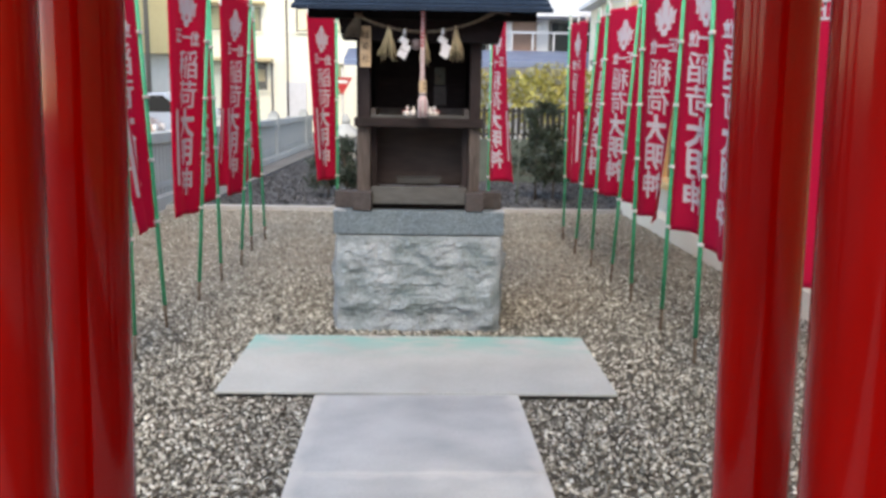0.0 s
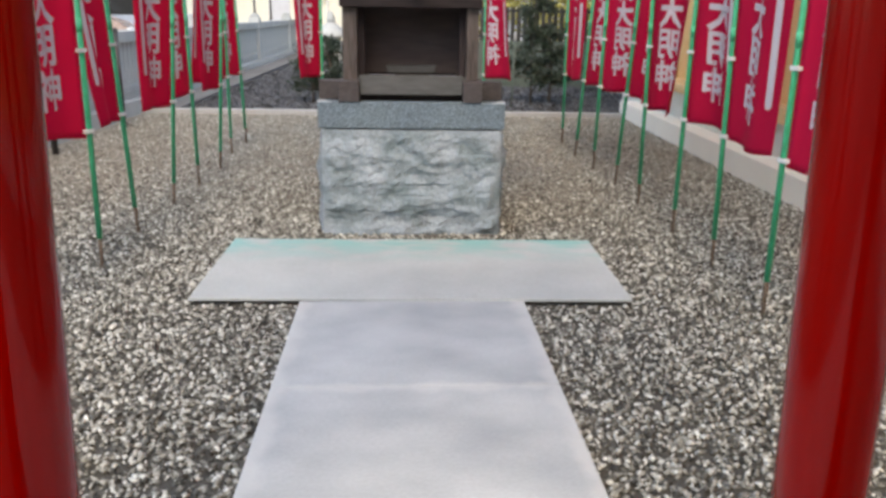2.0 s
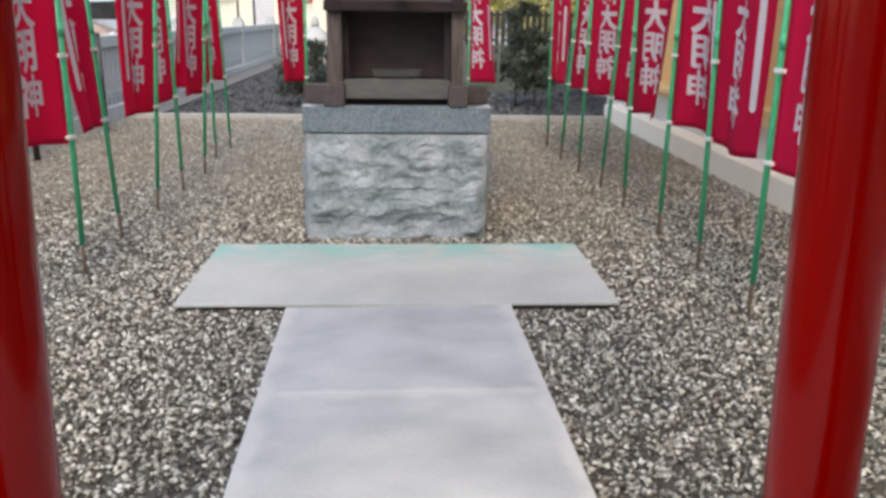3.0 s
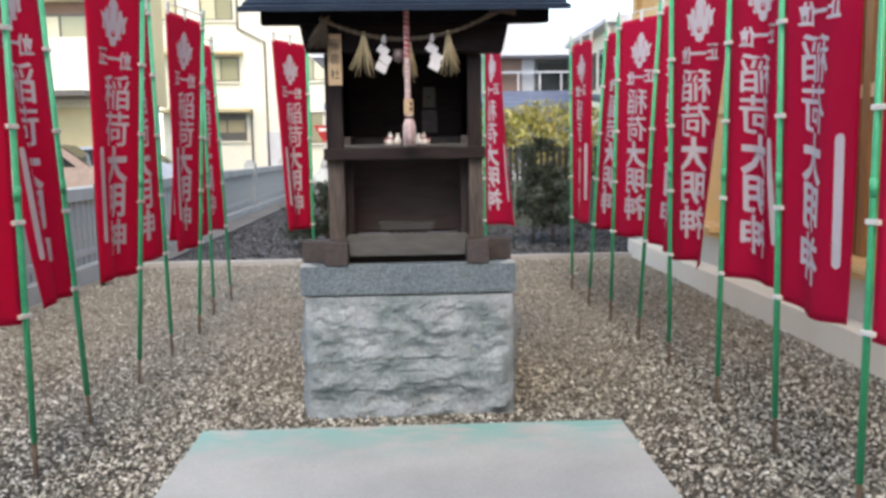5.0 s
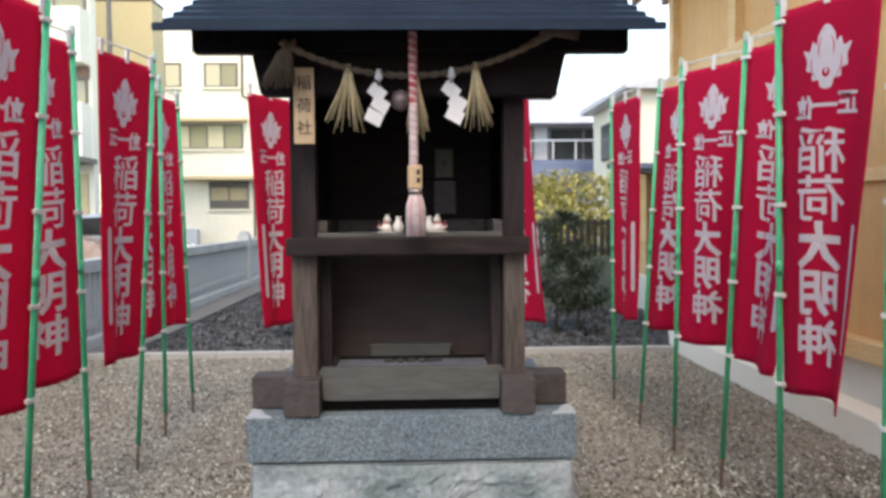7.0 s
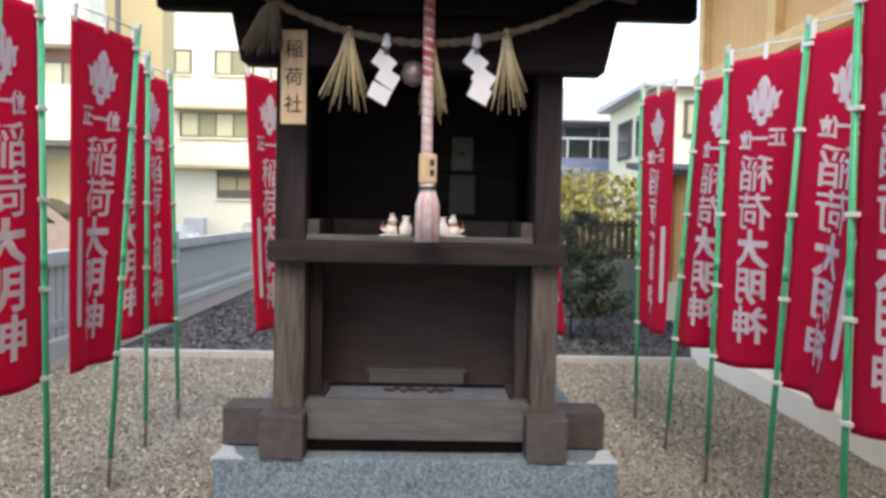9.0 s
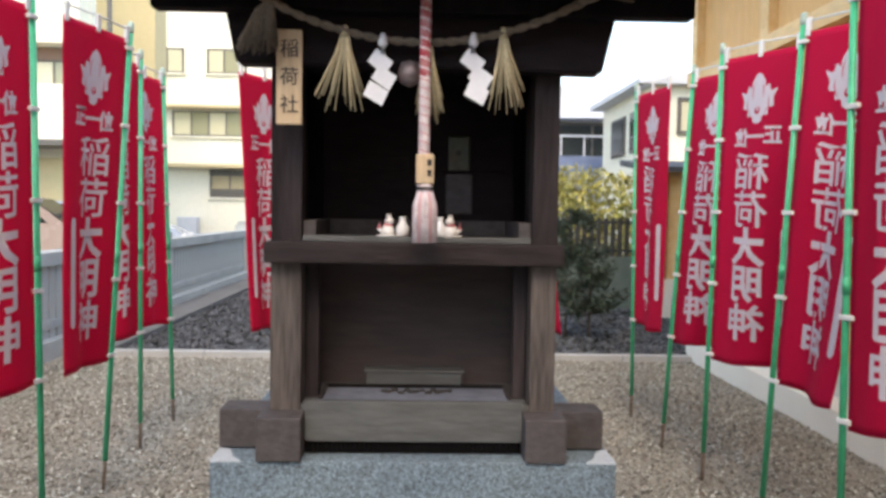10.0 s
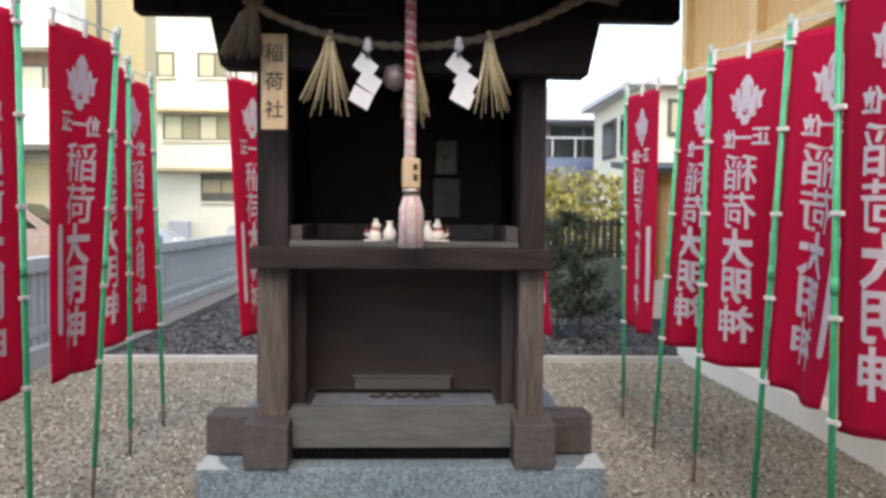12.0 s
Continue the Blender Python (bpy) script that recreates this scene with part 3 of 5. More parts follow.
# ---- the small shrine ----
def split_block(x0, x1, y0, y1, z0, z1):
    """A stone block with a rough split face on its sides and a dressed margin."""
    bm = bmesh.new()

    def face(u0, u1, place, nrm, seed):
        nu, nv = 90, 54
        rows = []
        for j in range(nv + 1):
            row = []
            for i in range(nu + 1):
                u, v = i / nu, j / nv
                edge = min(u, 1 - u) * (u1 - u0)
                edge2 = min(v, 1 - v) * (z1 - z0)
                k = min(1.0, edge / 0.05) * min(1.0, 0.25 + edge2 / 0.06)
                pu, pz = u0 + (u1 - u0) * u, z0 + (z1 - z0) * v
                q = Vector((pu * 5.2 + seed, pz * 8.5, seed))
                h = noise.fractal(q, 0.9, 2.1, 5) + 0.6 * noise.ridged_multi_fractal(Vector((pu * 3 + seed, pz * 7, 2)), 1.0, 2.0, 4, 0.9, 1.8) - 0.7
                terrace = 0.5 * math.floor((h + pz * 3.1) * 4) / 4 - pz * 1.2 + 0.5
                chip = noise.cell(Vector((pu * 9 + 0.6 * h, pz * 13 + seed, seed))) + 0.6 * noise.cell(Vector((pu * 21, pz * 30 + h, seed)))
                d = k * (0.014 + 0.017 * h + 0.019 * terrace + 0.0045 * chip)
                row.append(bm.verts.new(place(pu, pz) + Vector(nrm) * d))
            rows.append(row)
        for j in range(nv):
            for i in range(nu):
                bm.faces.new((rows[j][i], rows[j][i + 1], rows[j + 1][i + 1], rows[j + 1][i]))

    face(x0, x1, lambda u, z: Vector((u, y0, z)), (0, -1, 0), 1.3)
    face(y0, y1, lambda u, z: Vector((x1, u, z)), (1, 0, 0), 4.1)
    face(-x1, -x0, lambda u, z: Vector((-u, y1, z)), (0, 1, 0), 7.7)
    face(-y1, -y0, lambda u, z: Vector((x0, -u, z)), (-1, 0, 0), 9.2)
    bmesh.ops.remove_doubles(bm, verts=list(bm.verts), dist=0.0008)
    top = [bm.verts.new(p) for p in ((x0, y0, z1), (x1, y0, z1), (x1, y1, z1), (x0, y1, z1))]
    bm.faces.new(top)
    return bm


pedestal = thing("stone_pedestal", "grey granite pedestal with rough split faces and a dressed cap", "pedestal")
part("split_block", split_block(PED_X0, PED_X1, PED_Y0, PED_Y1, -0.05, 0.574), M_ROCK, pedestal, "rough split-faced granite block")
for sx, x in ((1, -0.5135), (-1, 0.4915)):
    part("worn_corner", prism([(x, 5.1165), (x + sx * 0.075, 5.1165), (x + sx * 0.05, 5.15), (x + sx * 0.03, 5.21), (x, 5.23)], 2, 0.716, 0.7235), M_PORC2, pedestal, "pale corner of the cap stone")
part("mortar_joint", box(-0.48, 0.46, 5.135, 6.03, 0.56, 0.5805), M_BLACK, pedestal, "dark open joint")
part("cap_stone", box(-0.515, 0.493, 5.115, 6.07, 0.58, 0.722, 0.008), M_GRANITE, pedestal, "dressed grey granite cap stone")

shrine = thing("wooden_shrine", "small weathered dark wooden shrine with a dark metal roof", "shrine")
ZC = 0.722
for x0, x1 in ((-0.400, -0.290), (0.262, 0.365)):
    part("sill_beam", box(x0, x1, 5.105, 5.98, ZC, 0.832, 0.005), M_BEAM, shrine)
for x0, x1, y0, y1 in ((-0.515, 0.480, 5.215, 5.32), (-0.385, 0.350, 5.72, 5.82)):
    part("cross_beam", box(x0, x1, y0, y1, ZC + 0.004, 0.826, 0.005), M_BEAM, shrine)
for x0, x1 in ((-0.380, -0.302), (0.280, 0.345)):
    for y0 in (5.185, 5.70):
        part("pillar", box(x0, x1, y0, y0 + 0.08, 0.83, 1.23, 0.005), M_WORNLIT, shrine)
        part("pillar", box(x0, x1, y0, y0 + 0.08, 1.232, 1.75, 0.005), M_WOOD, shrine)
part("front_board", box(-0.289, 0.262, 5.165, 5.19, 0.757, 0.860, 0.004), M_SILL, shrine)
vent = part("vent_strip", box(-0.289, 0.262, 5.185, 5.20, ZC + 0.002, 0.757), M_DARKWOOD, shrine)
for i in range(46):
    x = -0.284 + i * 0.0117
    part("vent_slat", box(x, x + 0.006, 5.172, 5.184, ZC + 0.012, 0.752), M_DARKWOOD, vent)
part("lower_floor", box(-0.302, 0.280, 5.19, 5.72, 0.83, 0.846, 0.002), M_SILL, shrine)
part("lower_back", box(-0.302, 0.280, 5.455, 5.475, 0.846, 1.25, 0.0), M_BACK, shrine)
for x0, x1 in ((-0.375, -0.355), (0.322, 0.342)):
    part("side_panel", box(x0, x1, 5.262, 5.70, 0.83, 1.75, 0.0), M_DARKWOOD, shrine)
for x0, x1 in ((-0.302, -0.268), (0.246, 0.280)):
    part("inner_jamb", box(x0, x1, 5.27, 5.31, 0.846, 1.21, 0.003), M_WOOD, shrine)
shelf = part("shelf_beam", box(-0.392, 0.357, 5.150, 5.20, 1.208, 1.262, 0.005), M_WOODH, shrine)
part("shelf_board", box(-0.302, 0.280, 5.195, 5.68, 1.250, 1.272, 0.003), M_WOODH, shrine)
part("shelf_lip", box(-0.296, 0.274, 5.156, 5.20, 1.2625, 1.278, 0.003), M_SILL, shrine, "paler worn wooden lip")
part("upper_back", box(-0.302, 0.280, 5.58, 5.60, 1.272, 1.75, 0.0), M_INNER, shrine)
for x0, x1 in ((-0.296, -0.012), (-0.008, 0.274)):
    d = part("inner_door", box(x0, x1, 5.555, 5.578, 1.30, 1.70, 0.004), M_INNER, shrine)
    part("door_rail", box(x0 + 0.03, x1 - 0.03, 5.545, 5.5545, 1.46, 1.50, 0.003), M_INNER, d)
for x0, x1 in ((-0.302, -0.27), (0.248, 0.280)):
    part("shelf_upstand", box(x0, x1, 5.21, 5.55, 1.272, 1.315, 0.003), M_BEAM, shrine)
part("back_upstand", box(-0.27, 0.248, 5.53, 5.55, 1.272, 1.315, 0.003), M_BEAM, shrine)
# Two boards added where a pane reflects green above brown.
plate = part("lock_plate", box(0.076, 0.140, 5.540, 5.5548, 1.462, 1.565, 0.006), M_REFLECT, shrine, "green board standing in for a reflecting pane")
part("keyhole", tube([(0.106, 5.5395, 1.515), (0.106, 5.537, 1.515)], 0.009, 12), M_INK, plate)
part("latch_board", box(0.070, 0.148, 5.542, 5.5548, 1.335, 1.452, 0.005), M_BEAM, shrine, "paler brown board added below the green reflection")
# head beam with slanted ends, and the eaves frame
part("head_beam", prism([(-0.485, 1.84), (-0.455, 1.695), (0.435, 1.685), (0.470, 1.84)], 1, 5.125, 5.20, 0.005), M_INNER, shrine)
part("rear_head_beam", prism([(-0.38, 1.84), (-0.38, 1.695), (0.345, 1.685), (0.345, 1.84)], 1, 5.70, 5.775, 0.005), M_DARKWOOD, shrine)
YR, RISE = 5.62, 0.43


def roof_z(y):
    return 1.839 + RISE * (min(y, 2 * YR - y) - 4.93)


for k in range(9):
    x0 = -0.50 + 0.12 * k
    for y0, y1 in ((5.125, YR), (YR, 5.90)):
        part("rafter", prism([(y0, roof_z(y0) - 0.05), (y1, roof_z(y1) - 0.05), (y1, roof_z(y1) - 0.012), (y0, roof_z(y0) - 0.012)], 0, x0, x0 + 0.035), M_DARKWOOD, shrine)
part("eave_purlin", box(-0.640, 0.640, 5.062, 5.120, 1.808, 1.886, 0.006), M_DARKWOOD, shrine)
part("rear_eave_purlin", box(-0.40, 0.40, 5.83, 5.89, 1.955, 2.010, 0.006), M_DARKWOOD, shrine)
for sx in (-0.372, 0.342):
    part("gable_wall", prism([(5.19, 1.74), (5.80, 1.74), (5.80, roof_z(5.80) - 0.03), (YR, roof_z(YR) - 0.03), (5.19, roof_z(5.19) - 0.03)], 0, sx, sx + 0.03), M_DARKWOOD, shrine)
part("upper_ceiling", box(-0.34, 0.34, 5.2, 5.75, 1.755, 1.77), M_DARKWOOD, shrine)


def course(y0, y1, w, thick, lap, sgn):
    """One overlapping metal course of the roof slope."""
    p = [(y0, roof_z(y0)), (y1, roof_z(y1)), (y1, roof_z(y1) + lap), (y0, roof_z(y0) + thick)]
    if sgn < 0:
        p = [(2 * YR - y, z) for y, z in p]
    return prism(p, 0, -w, w, 0.003)


roof = part("roof", prism([(5.40, roof_z(5.40)), (2 * YR - 5.40, roof_z(5.40)), (YR + 0.09, 2.36), (YR - 0.09, 2.36)], 0, -0.66, 0.66, 0.004), M_ROOF, shrine, "dark blue-grey sheet metal roof")
edges = (4.93, 5.02, 5.12, 5.22, 5.33, 5.45)
for y0, y1 in zip(edges, edges[1:]):
    for sgn in ((1, -1) if y0 > 5.3 else (1,)):
        part("course", course(y0, y1 + 0.01, 0.712 if y0 < 5 else 0.709, 0.024 if y0 < 5 else 0.018, 0.004, sgn), M_ROOF, roof)
for k in range(5):
    z0 = 2.085 + k * 0.058
    yf = 5.388 + 0.42 * (z0 - 2.05)
    part("ridge_course", box(-0.690 + 0.006 * k, 0.690 - 0.006 * k, yf, 2 * YR - yf, z0, z0 + 0.050, 0.004), M_ROOF, roof)
part("ridge_cap", box(-0.73, 0.73, YR - 0.12, YR + 0.12, 2.378, 2.41, 0.01), M_ROOF, roof)
for sx in (-1, 1):
    for sgn in (1, -1):
        p = [(5.05, roof_z(5.05) - 0.05), (YR, roof_z(YR) - 0.05), (YR, roof_z(YR) - 0.004), (5.05, roof_z(5.05) - 0.004)]
        if sgn < 0:
            p = [(2 * YR - y, z) for y, z in p[1:3]] + [(5.90, roof_z(5.90) - 0.004), (5.90, roof_z(5.90) - 0.055)]
        part("barge_board", prism(p, 0, sx * 0.575, sx * 0.605), M_DARKWOOD, roof, "dark wooden barge board")

# offerings and fittings
box_tray = thing("offering_tray", "wide shallow dark tray lined with blue-grey sheet on the shrine floor", "tray")
for x0, x1, y0, y1, mat in ((-0.262, 0.240, 5.213, 5.221, M_TRAY), (-0.262, 0.240, 5.374, 5.383, M_DARKWOOD), (-0.262, -0.253, 5.221, 5.374, M_WOOD), (0.231, 0.240, 5.221, 5.374, M_WOOD)):
    part("side", box(x0, x1, y0, y1, 0.846, 0.854 if y1 < 5.3 else 0.859, 0.002), mat, box_tray)
part("bottom", box(-0.253, 0.231, 5.221, 5.374, 0.846, 0.850), M_TRAY, box_tray)
lid = thing("wooden_step", "low weathered wooden step block inside the shrine", "block")
part("step_body", box(-0.150, 0.118, 5.390, 5.450, 0.846, 0.888, 0.004), M_SILL, lid)
part("step_top", box(-0.156, 0.124, 5.386, 5.452, 0.888, 0.897, 0.003), M_SILL, lid)
for i in range(13):
    x = -0.095 + 0.0145 * i + 0.004 * math.sin(i * 5)
    tagged(part("coin", lathe([(0.010, 0), (0.0108, 0.0015), (0.0095, 0.0045)], 12, centre=(x, 5.325 + 0.016 * math.sin(i * 3.7), 0.8502)), M_INK), "dull dark coin lying in the offering tray", "coin", group="coins in the tray")


def fox(x, y, z, turn):
    """A small white porcelain fox sitting on a red-edged base, as one plain shape."""
    bm = box(-0.014, 0.014, -0.018, 0.018, 0, 0.008, 0.002)
    lathe([(0.012, 0.008), (0.013, 0.018), (0.010, 0.032), (0.007, 0.040)], 12, bm)
    lathe([(0.004, 0.036), (0.0085, 0.042), (0.0085, 0.050), (0.003, 0.055)], 12, bm, (0, -0.003, 0))
    for sx in (-0.005, 0.005):
        lathe([(0.003, 0.052), (0.0022, 0.058), (0.0004, 0.066)], 8, bm, (sx, -0.002, 0))
    tube([(0, 0.010, 0.012), (0, 0.020, 0.024), (0, 0.019, 0.045)], [0.004, 0.005, 0.001], 8, bm)
    ob = part("fox_figurine", bm, M_PORC, m=pose(x, y, z, 0, 0, turn))
    ob.data.materials.append(M_RCORD)
    for f in ob.data.polygons:
        if (f.center.z < 0.0085 and f.center.y > 0.004) or (0.030 < f.center.z < 0.036 and f.center.x ** 2 < 1):
            f.material_index = 1
    return tagged(ob, "small white porcelain fox with red trim on the shelf", "figurine", group="fox figurines on the shelf")


for x, tr in ((-0.088, 62), (0.076, -62)):
    f = fox(x, 5.245, 1.272, tr)
    f.scale = (1.35, 1.35, 0.95)
for x in (-0.050, 0.047):
    v = lathe([(0.012, 0), (0.016, 0.012), (0.018, 0.026), (0.009, 0.040), (0.007, 0.050), (0.011, 0.055)], 16, centre=(x, 5.25, 1.272))
    tagged(part("sake_jar", v, M_PORC), "small white porcelain jar on the shelf", "jar", group="porcelain jars on the shelf")

plaque = thing("name_plaque", "pale wooden plaque with black brush lettering on the shrine pillar", "sign")
part("board", box(-0.353, -0.292, 5.100, 5.1145, 1.545, 1.770, 0.002), M_PLAQUE, plaque)
for i, ch in enumerate("稲荷社"):
    bm = glyphs(ch, 0.046, 0.008)
    part("character", bm, M_INK, plaque, m=pose(-0.322, 5.0985, 1.725 - i * 0.066, 90, 0, 0))

# straw rope across the front
rope = thing("straw_festoon", "aged straw rope festoon hung across the shrine front", "rope")


def catenary(x):
    return 1.742 + 0.62 * x * x + (0.06 * (abs(x) - 0.30) if abs(x) > 0.30 else 0) + 0.012 * x


def rope_y(x):
    """The rope bows out in front of the eaves beam towards its ends."""
    return 5.085 - 0.055 * min(1.0, (x / 0.36) ** 2)


for ph in (0.0, math.pi):
    pts, rad = [], []
    for i in range(141):
        x = -0.375 + 0.795 * i / 140
        r = 0.0045
        pts.append((x, rope_y(x) + r * math.cos(i * 0.55 + ph), catenary(x) + r * math.sin(i * 0.55 + ph)))
        rad.append(0.0058 if abs(x) < 0.30 else 0.0058 + 0.05 * (abs(x) - 0.30))
    part("strand", tube(pts, rad, 8), M_ROPE, rope)


def straw(bm, x, y, z, length, spread, count, seed, tilt=0.0):
    r = random.Random(seed)
    for k in range(count):
        a = r.uniform(-1, 1)
        b = r.uniform(-1, 1) * 0.4
        L = length * r.uniform(0.66, 1.12)
        dx, dy = spread * a + tilt, spread * b
        tube([(x + 0.006 * a, y + 0.006 * b, z), (x + 0.25 * dx + 0.004 * a, y + dy * 0.3, z - 0.35 * L), (x + dx, y + dy, z - L)], [0.0022, 0.0024, 0.0012], 4, bm)
    tube([(x, y, z + 0.012), (x, y, z - 0.014)], [0.006, 0.010], 10, bm)
    return bm


for x, sp, tl in ((-0.187, 0.068, -0.012), (0.186, 0.054, 0.010), (0.010, 0.042, 0.004)):
    part("straw_tassel", straw(bmesh.new(), x, rope_y(x), catenary(x), 0.172, sp * 0.82, 36, int(x * 1000) + 500, tl), M_STRAW, rope, "pale straw tassel")
for sx in (-1, 1):
    bm = bmesh.new()
    r = random.Random(40 + sx)
    z0 = catenary(0.40) + 0.004
    for k in range(110):
        a, b, g = r.uniform(-1, 1), r.uniform(-1, 1), r.random()
        if sx < 0:
            p = [(-0.335, 5.03 + 0.008 * b, z0 - 0.026 + 0.008 * a), (-0.368 + 0.018 * a, 5.03 + 0.012 * b, z0 - 0.045 + 0.016 * a), (-0.385 + 0.048 * a, 5.04 + 0.02 * b, z0 - 0.125 - 0.035 * g)]
        else:
            p = [(0.37, 5.03 + 0.008 * b, z0 - 0.008 + 0.008 * a), (0.42, 5.025 + 0.012 * b, z0 + 0.002 + 0.013 * a), (0.475 + 0.012 * g, 5.025 + 0.02 * b, z0 + 0.000 + 0.022 * a)]
        tube(p, [0.0025, 0.0026, 0.0012], 4, bm)
    part("frayed_end", bm, M_ROPE, rope)


def streamer(x, flip):
    """A folded white paper zigzag under a small knot."""
    t = thing("paper_streamer", "folded white paper zigzag streamer on the straw rope", "streamer", group="paper streamers on the rope")
    z, yy = catenary(x), rope_y(x) - 0.017
    part("hanger", tube([(x, yy + 0.003, z + 0.010), (x, yy, z - 0.016), (x, yy, z - 0.036)], [0.006, 0.012, 0.008], 10), M_PAPER, t)
    for k in range(3):
        cx, cz = x + flip * (0.002 + 0.005 * k) + (0.010 if k == 1 else -0.004), z - 0.055 - k * 0.037
        tilt = radians(-40 + 5 * k)
        quad = []
        for px, pz in ((-0.027, 0.019), (0.025, 0.019), (0.029, -0.019), (-0.023, -0.019)):
            quad.append((cx + px * math.cos(tilt) - pz * math.sin(tilt), yy - 0.002 * k - 0.12 * px, cz + px * math.sin(tilt) + pz * math.cos(tilt)))
        bm = bmesh.new()
        a = [bm.verts.new(p) for p in quad]
        b = [bm.verts.new((p[0], p[1] + 0.0012, p[2])) for p in quad]
        bm.faces.new(a)
        bm.faces.new(b[::-1])
        for i in range(4):
            bm.faces.new((a[i], b[i], b[(i + 1) % 4], a[(i + 1) % 4]))
        bmesh.ops.recalc_face_normals(bm, faces=list(bm.faces))
        part("fold", bm, M_PAPER, t)


streamer(-0.098, -1)
streamer(0.115, 1)

bell = thing("bell_rope", "red and white twisted bell rope with a wooden block and tassel", "rope")
for z0, z1, mats in ((1.86, 1.655, (M_RCORD, M_RCORD, M_WCORD, M_RCORD)), (1.657, 1.47, (M_WCORD, M_PCORD, M_WCORD, M_WCORD))):
    for k, mat in enumerate(mats):
        ph = k * math.pi / 2
        pts = [(0.002 + 0.0072 * math.cos(i * 0.95 + ph), 5.045 + 0.0072 * math.sin(i * 0.95 + ph), z0 + (z1 - z0) * i / 60) for i in range(61)]
        part("cord", tube(pts, 0.0068, 8), mat, bell)
block = part("grip_block", box(-0.016, 0.026, 5.025, 5.065, 1.405, 1.475, 0.005), M_PLAQUE, bell, "pale wooden grip block")
for k in range(2):
    part("ink_mark", box(0.010, 0.020, 5.0225, 5.0245, 1.447 - k * 0.024, 1.462 - k * 0.024), M_INK, block)
part("collar", tube([(0.005, 5.045, 1.405), (0.006, 5.045, 1.385)], 0.019, 16), M_WCORD, bell)
part("collar_band", tube([(0.005, 5.045, 1.399), (0.005, 5.045, 1.392)], 0.0205, 16), M_INK, bell)
for k in range(18):
    a = k * math.tau / 18
    mat = M_PCORD if k % 3 == 0 else M_WCORD
    part("tassel_cord", tube([(0.006 + 0.014 * math.cos(a), 5.045 + 0.014 * math.sin(a), 1.388), (0.006 + 0.024 * math.cos(a), 5.045 + 0.024 * math.sin(a), 1.355), (0.006 + 0.025 * math.cos(a), 5.045 + 0.025 * math.sin(a), 1.268)], [0.005, 0.0056, 0.0056], 6), mat, bell)
tagged(part("bell", lathe([(0.004, 0.03), (0.022, 0.024), (0.030, 0.0), (0.024, -0.022), (0.006, -0.032)], 20, centre=(-0.035, 5.12, 1.675)), M_BELL, bell), "dull round bell")


# ---- banners ----
FW, FH = 0.45, 1.49
# phase of the folds, curl of the outer edge, gathering, sway, depth of the folds
SHAPES = ((0.5, -0.2, 0.04, 0.0, 0.022), (2.0, 0.3, 0.08, -0.02, 0.030), (3.6, -0.5, 0.22, -0.04, 0.040), (5.0, 0.15, 0.05, 0.02, 0.025), (1.2, -0.3, 0.14, -0.02, 0.034), (4.2, 0.35, 0.12, -0.03, 0.030), (1.0, -0.30, 0.0, 0.0, 0.024))


def flag_shape(kind):
    """Where a point u (0 at the pole, 1 outside), v (0 at the top, 1 at the bottom) of the cloth lies, in x outward and y."""
    ph, curl, gather, sway, amp = SHAPES[kind]

    def at(u, v):
        w = u * FW * (1 - gather * math.sin(v * 2.6) * u)
        fold = amp * math.sin(u * 7.5 + ph + v * 1.5) * min(1.0, v * 2.0) * min(1.0, u * 3)
        turn = curl * v * v * u
        x = w * math.cos(turn) + sway * v * v * u
        y = -w * math.sin(turn) + fold
        z = -v * FH - 0.010 * math.sin(u * 5 + ph) * v
        return Vector((x, y, z))

    return at


def on_flag(at, bm, lift):
    """Lays a flat mesh drawn in the cloth's own x, z onto the cloth, a little proud of it."""
    for axis, lo, hi, step in ((0, 0.0, FW, 0.03), (2, -FH, 0.0, 0.05)):
        k = lo + step
        while k < hi:
            co, no = [0, 0, 0], [0, 0, 0]
            co[axis], no[axis] = k, 1
            bmesh.ops.bisect_plane(bm, geom=list(bm.verts) + list(bm.edges) + list(bm.faces), plane_co=co, plane_no=no)
            k += step
    for v in bm.verts:
        u, w = v.co.x / FW, -v.co.z / FH
        p = at(u, w)
        n = (at(u + 0.01, w) - p).cross(at(u, w + 0.01) - p).normalized()
        v.co = p + n * lift
    return bm


def crest_outline():
    """A white flame-jewel crest: lobes round a drop."""
    half = [(0.0, -0.108), (0.024, -0.100), (0.034, -0.072), (0.062, -0.070), (0.066, -0.040), (0.094, -0.030), (0.092, 0.006), (0.112, 0.048), (0.078, 0.040), (0.064, 0.074), (0.044, 0.060), (0.036, 0.096), (0.0, 0.130)]
    ring = half + [(-x, z) for x, z in half[-2:0:-1]]
    n, pts = len(ring), []
    for k in range(n):
        p = [Vector(ring[(k + d) % n]) for d in (-1, 0, 1, 2)]
        for t in (0.0, 0.25, 0.5, 0.75):
            q = 0.5 * (2 * p[1] + (p[2] - p[0]) * t + (2 * p[0] - 5 * p[1] + 4 * p[2] - p[3]) * t * t + (3 * p[1] - p[0] - 3 * p[2] + p[3]) * t ** 3)
            pts.append((q.x * 0.95, q.y))
    return pts


def flat_poly(pts, ox, oz):
    bm = bmesh.new()
    c = bm.verts.new((ox, 0, oz))
    vs = [bm.verts.new((ox + x, 0, oz + z)) for x, z in pts]
    for i in range(len(vs)):
        bm.faces.new((c, vs[i], vs[(i + 1) % len(vs)]))
    return bm


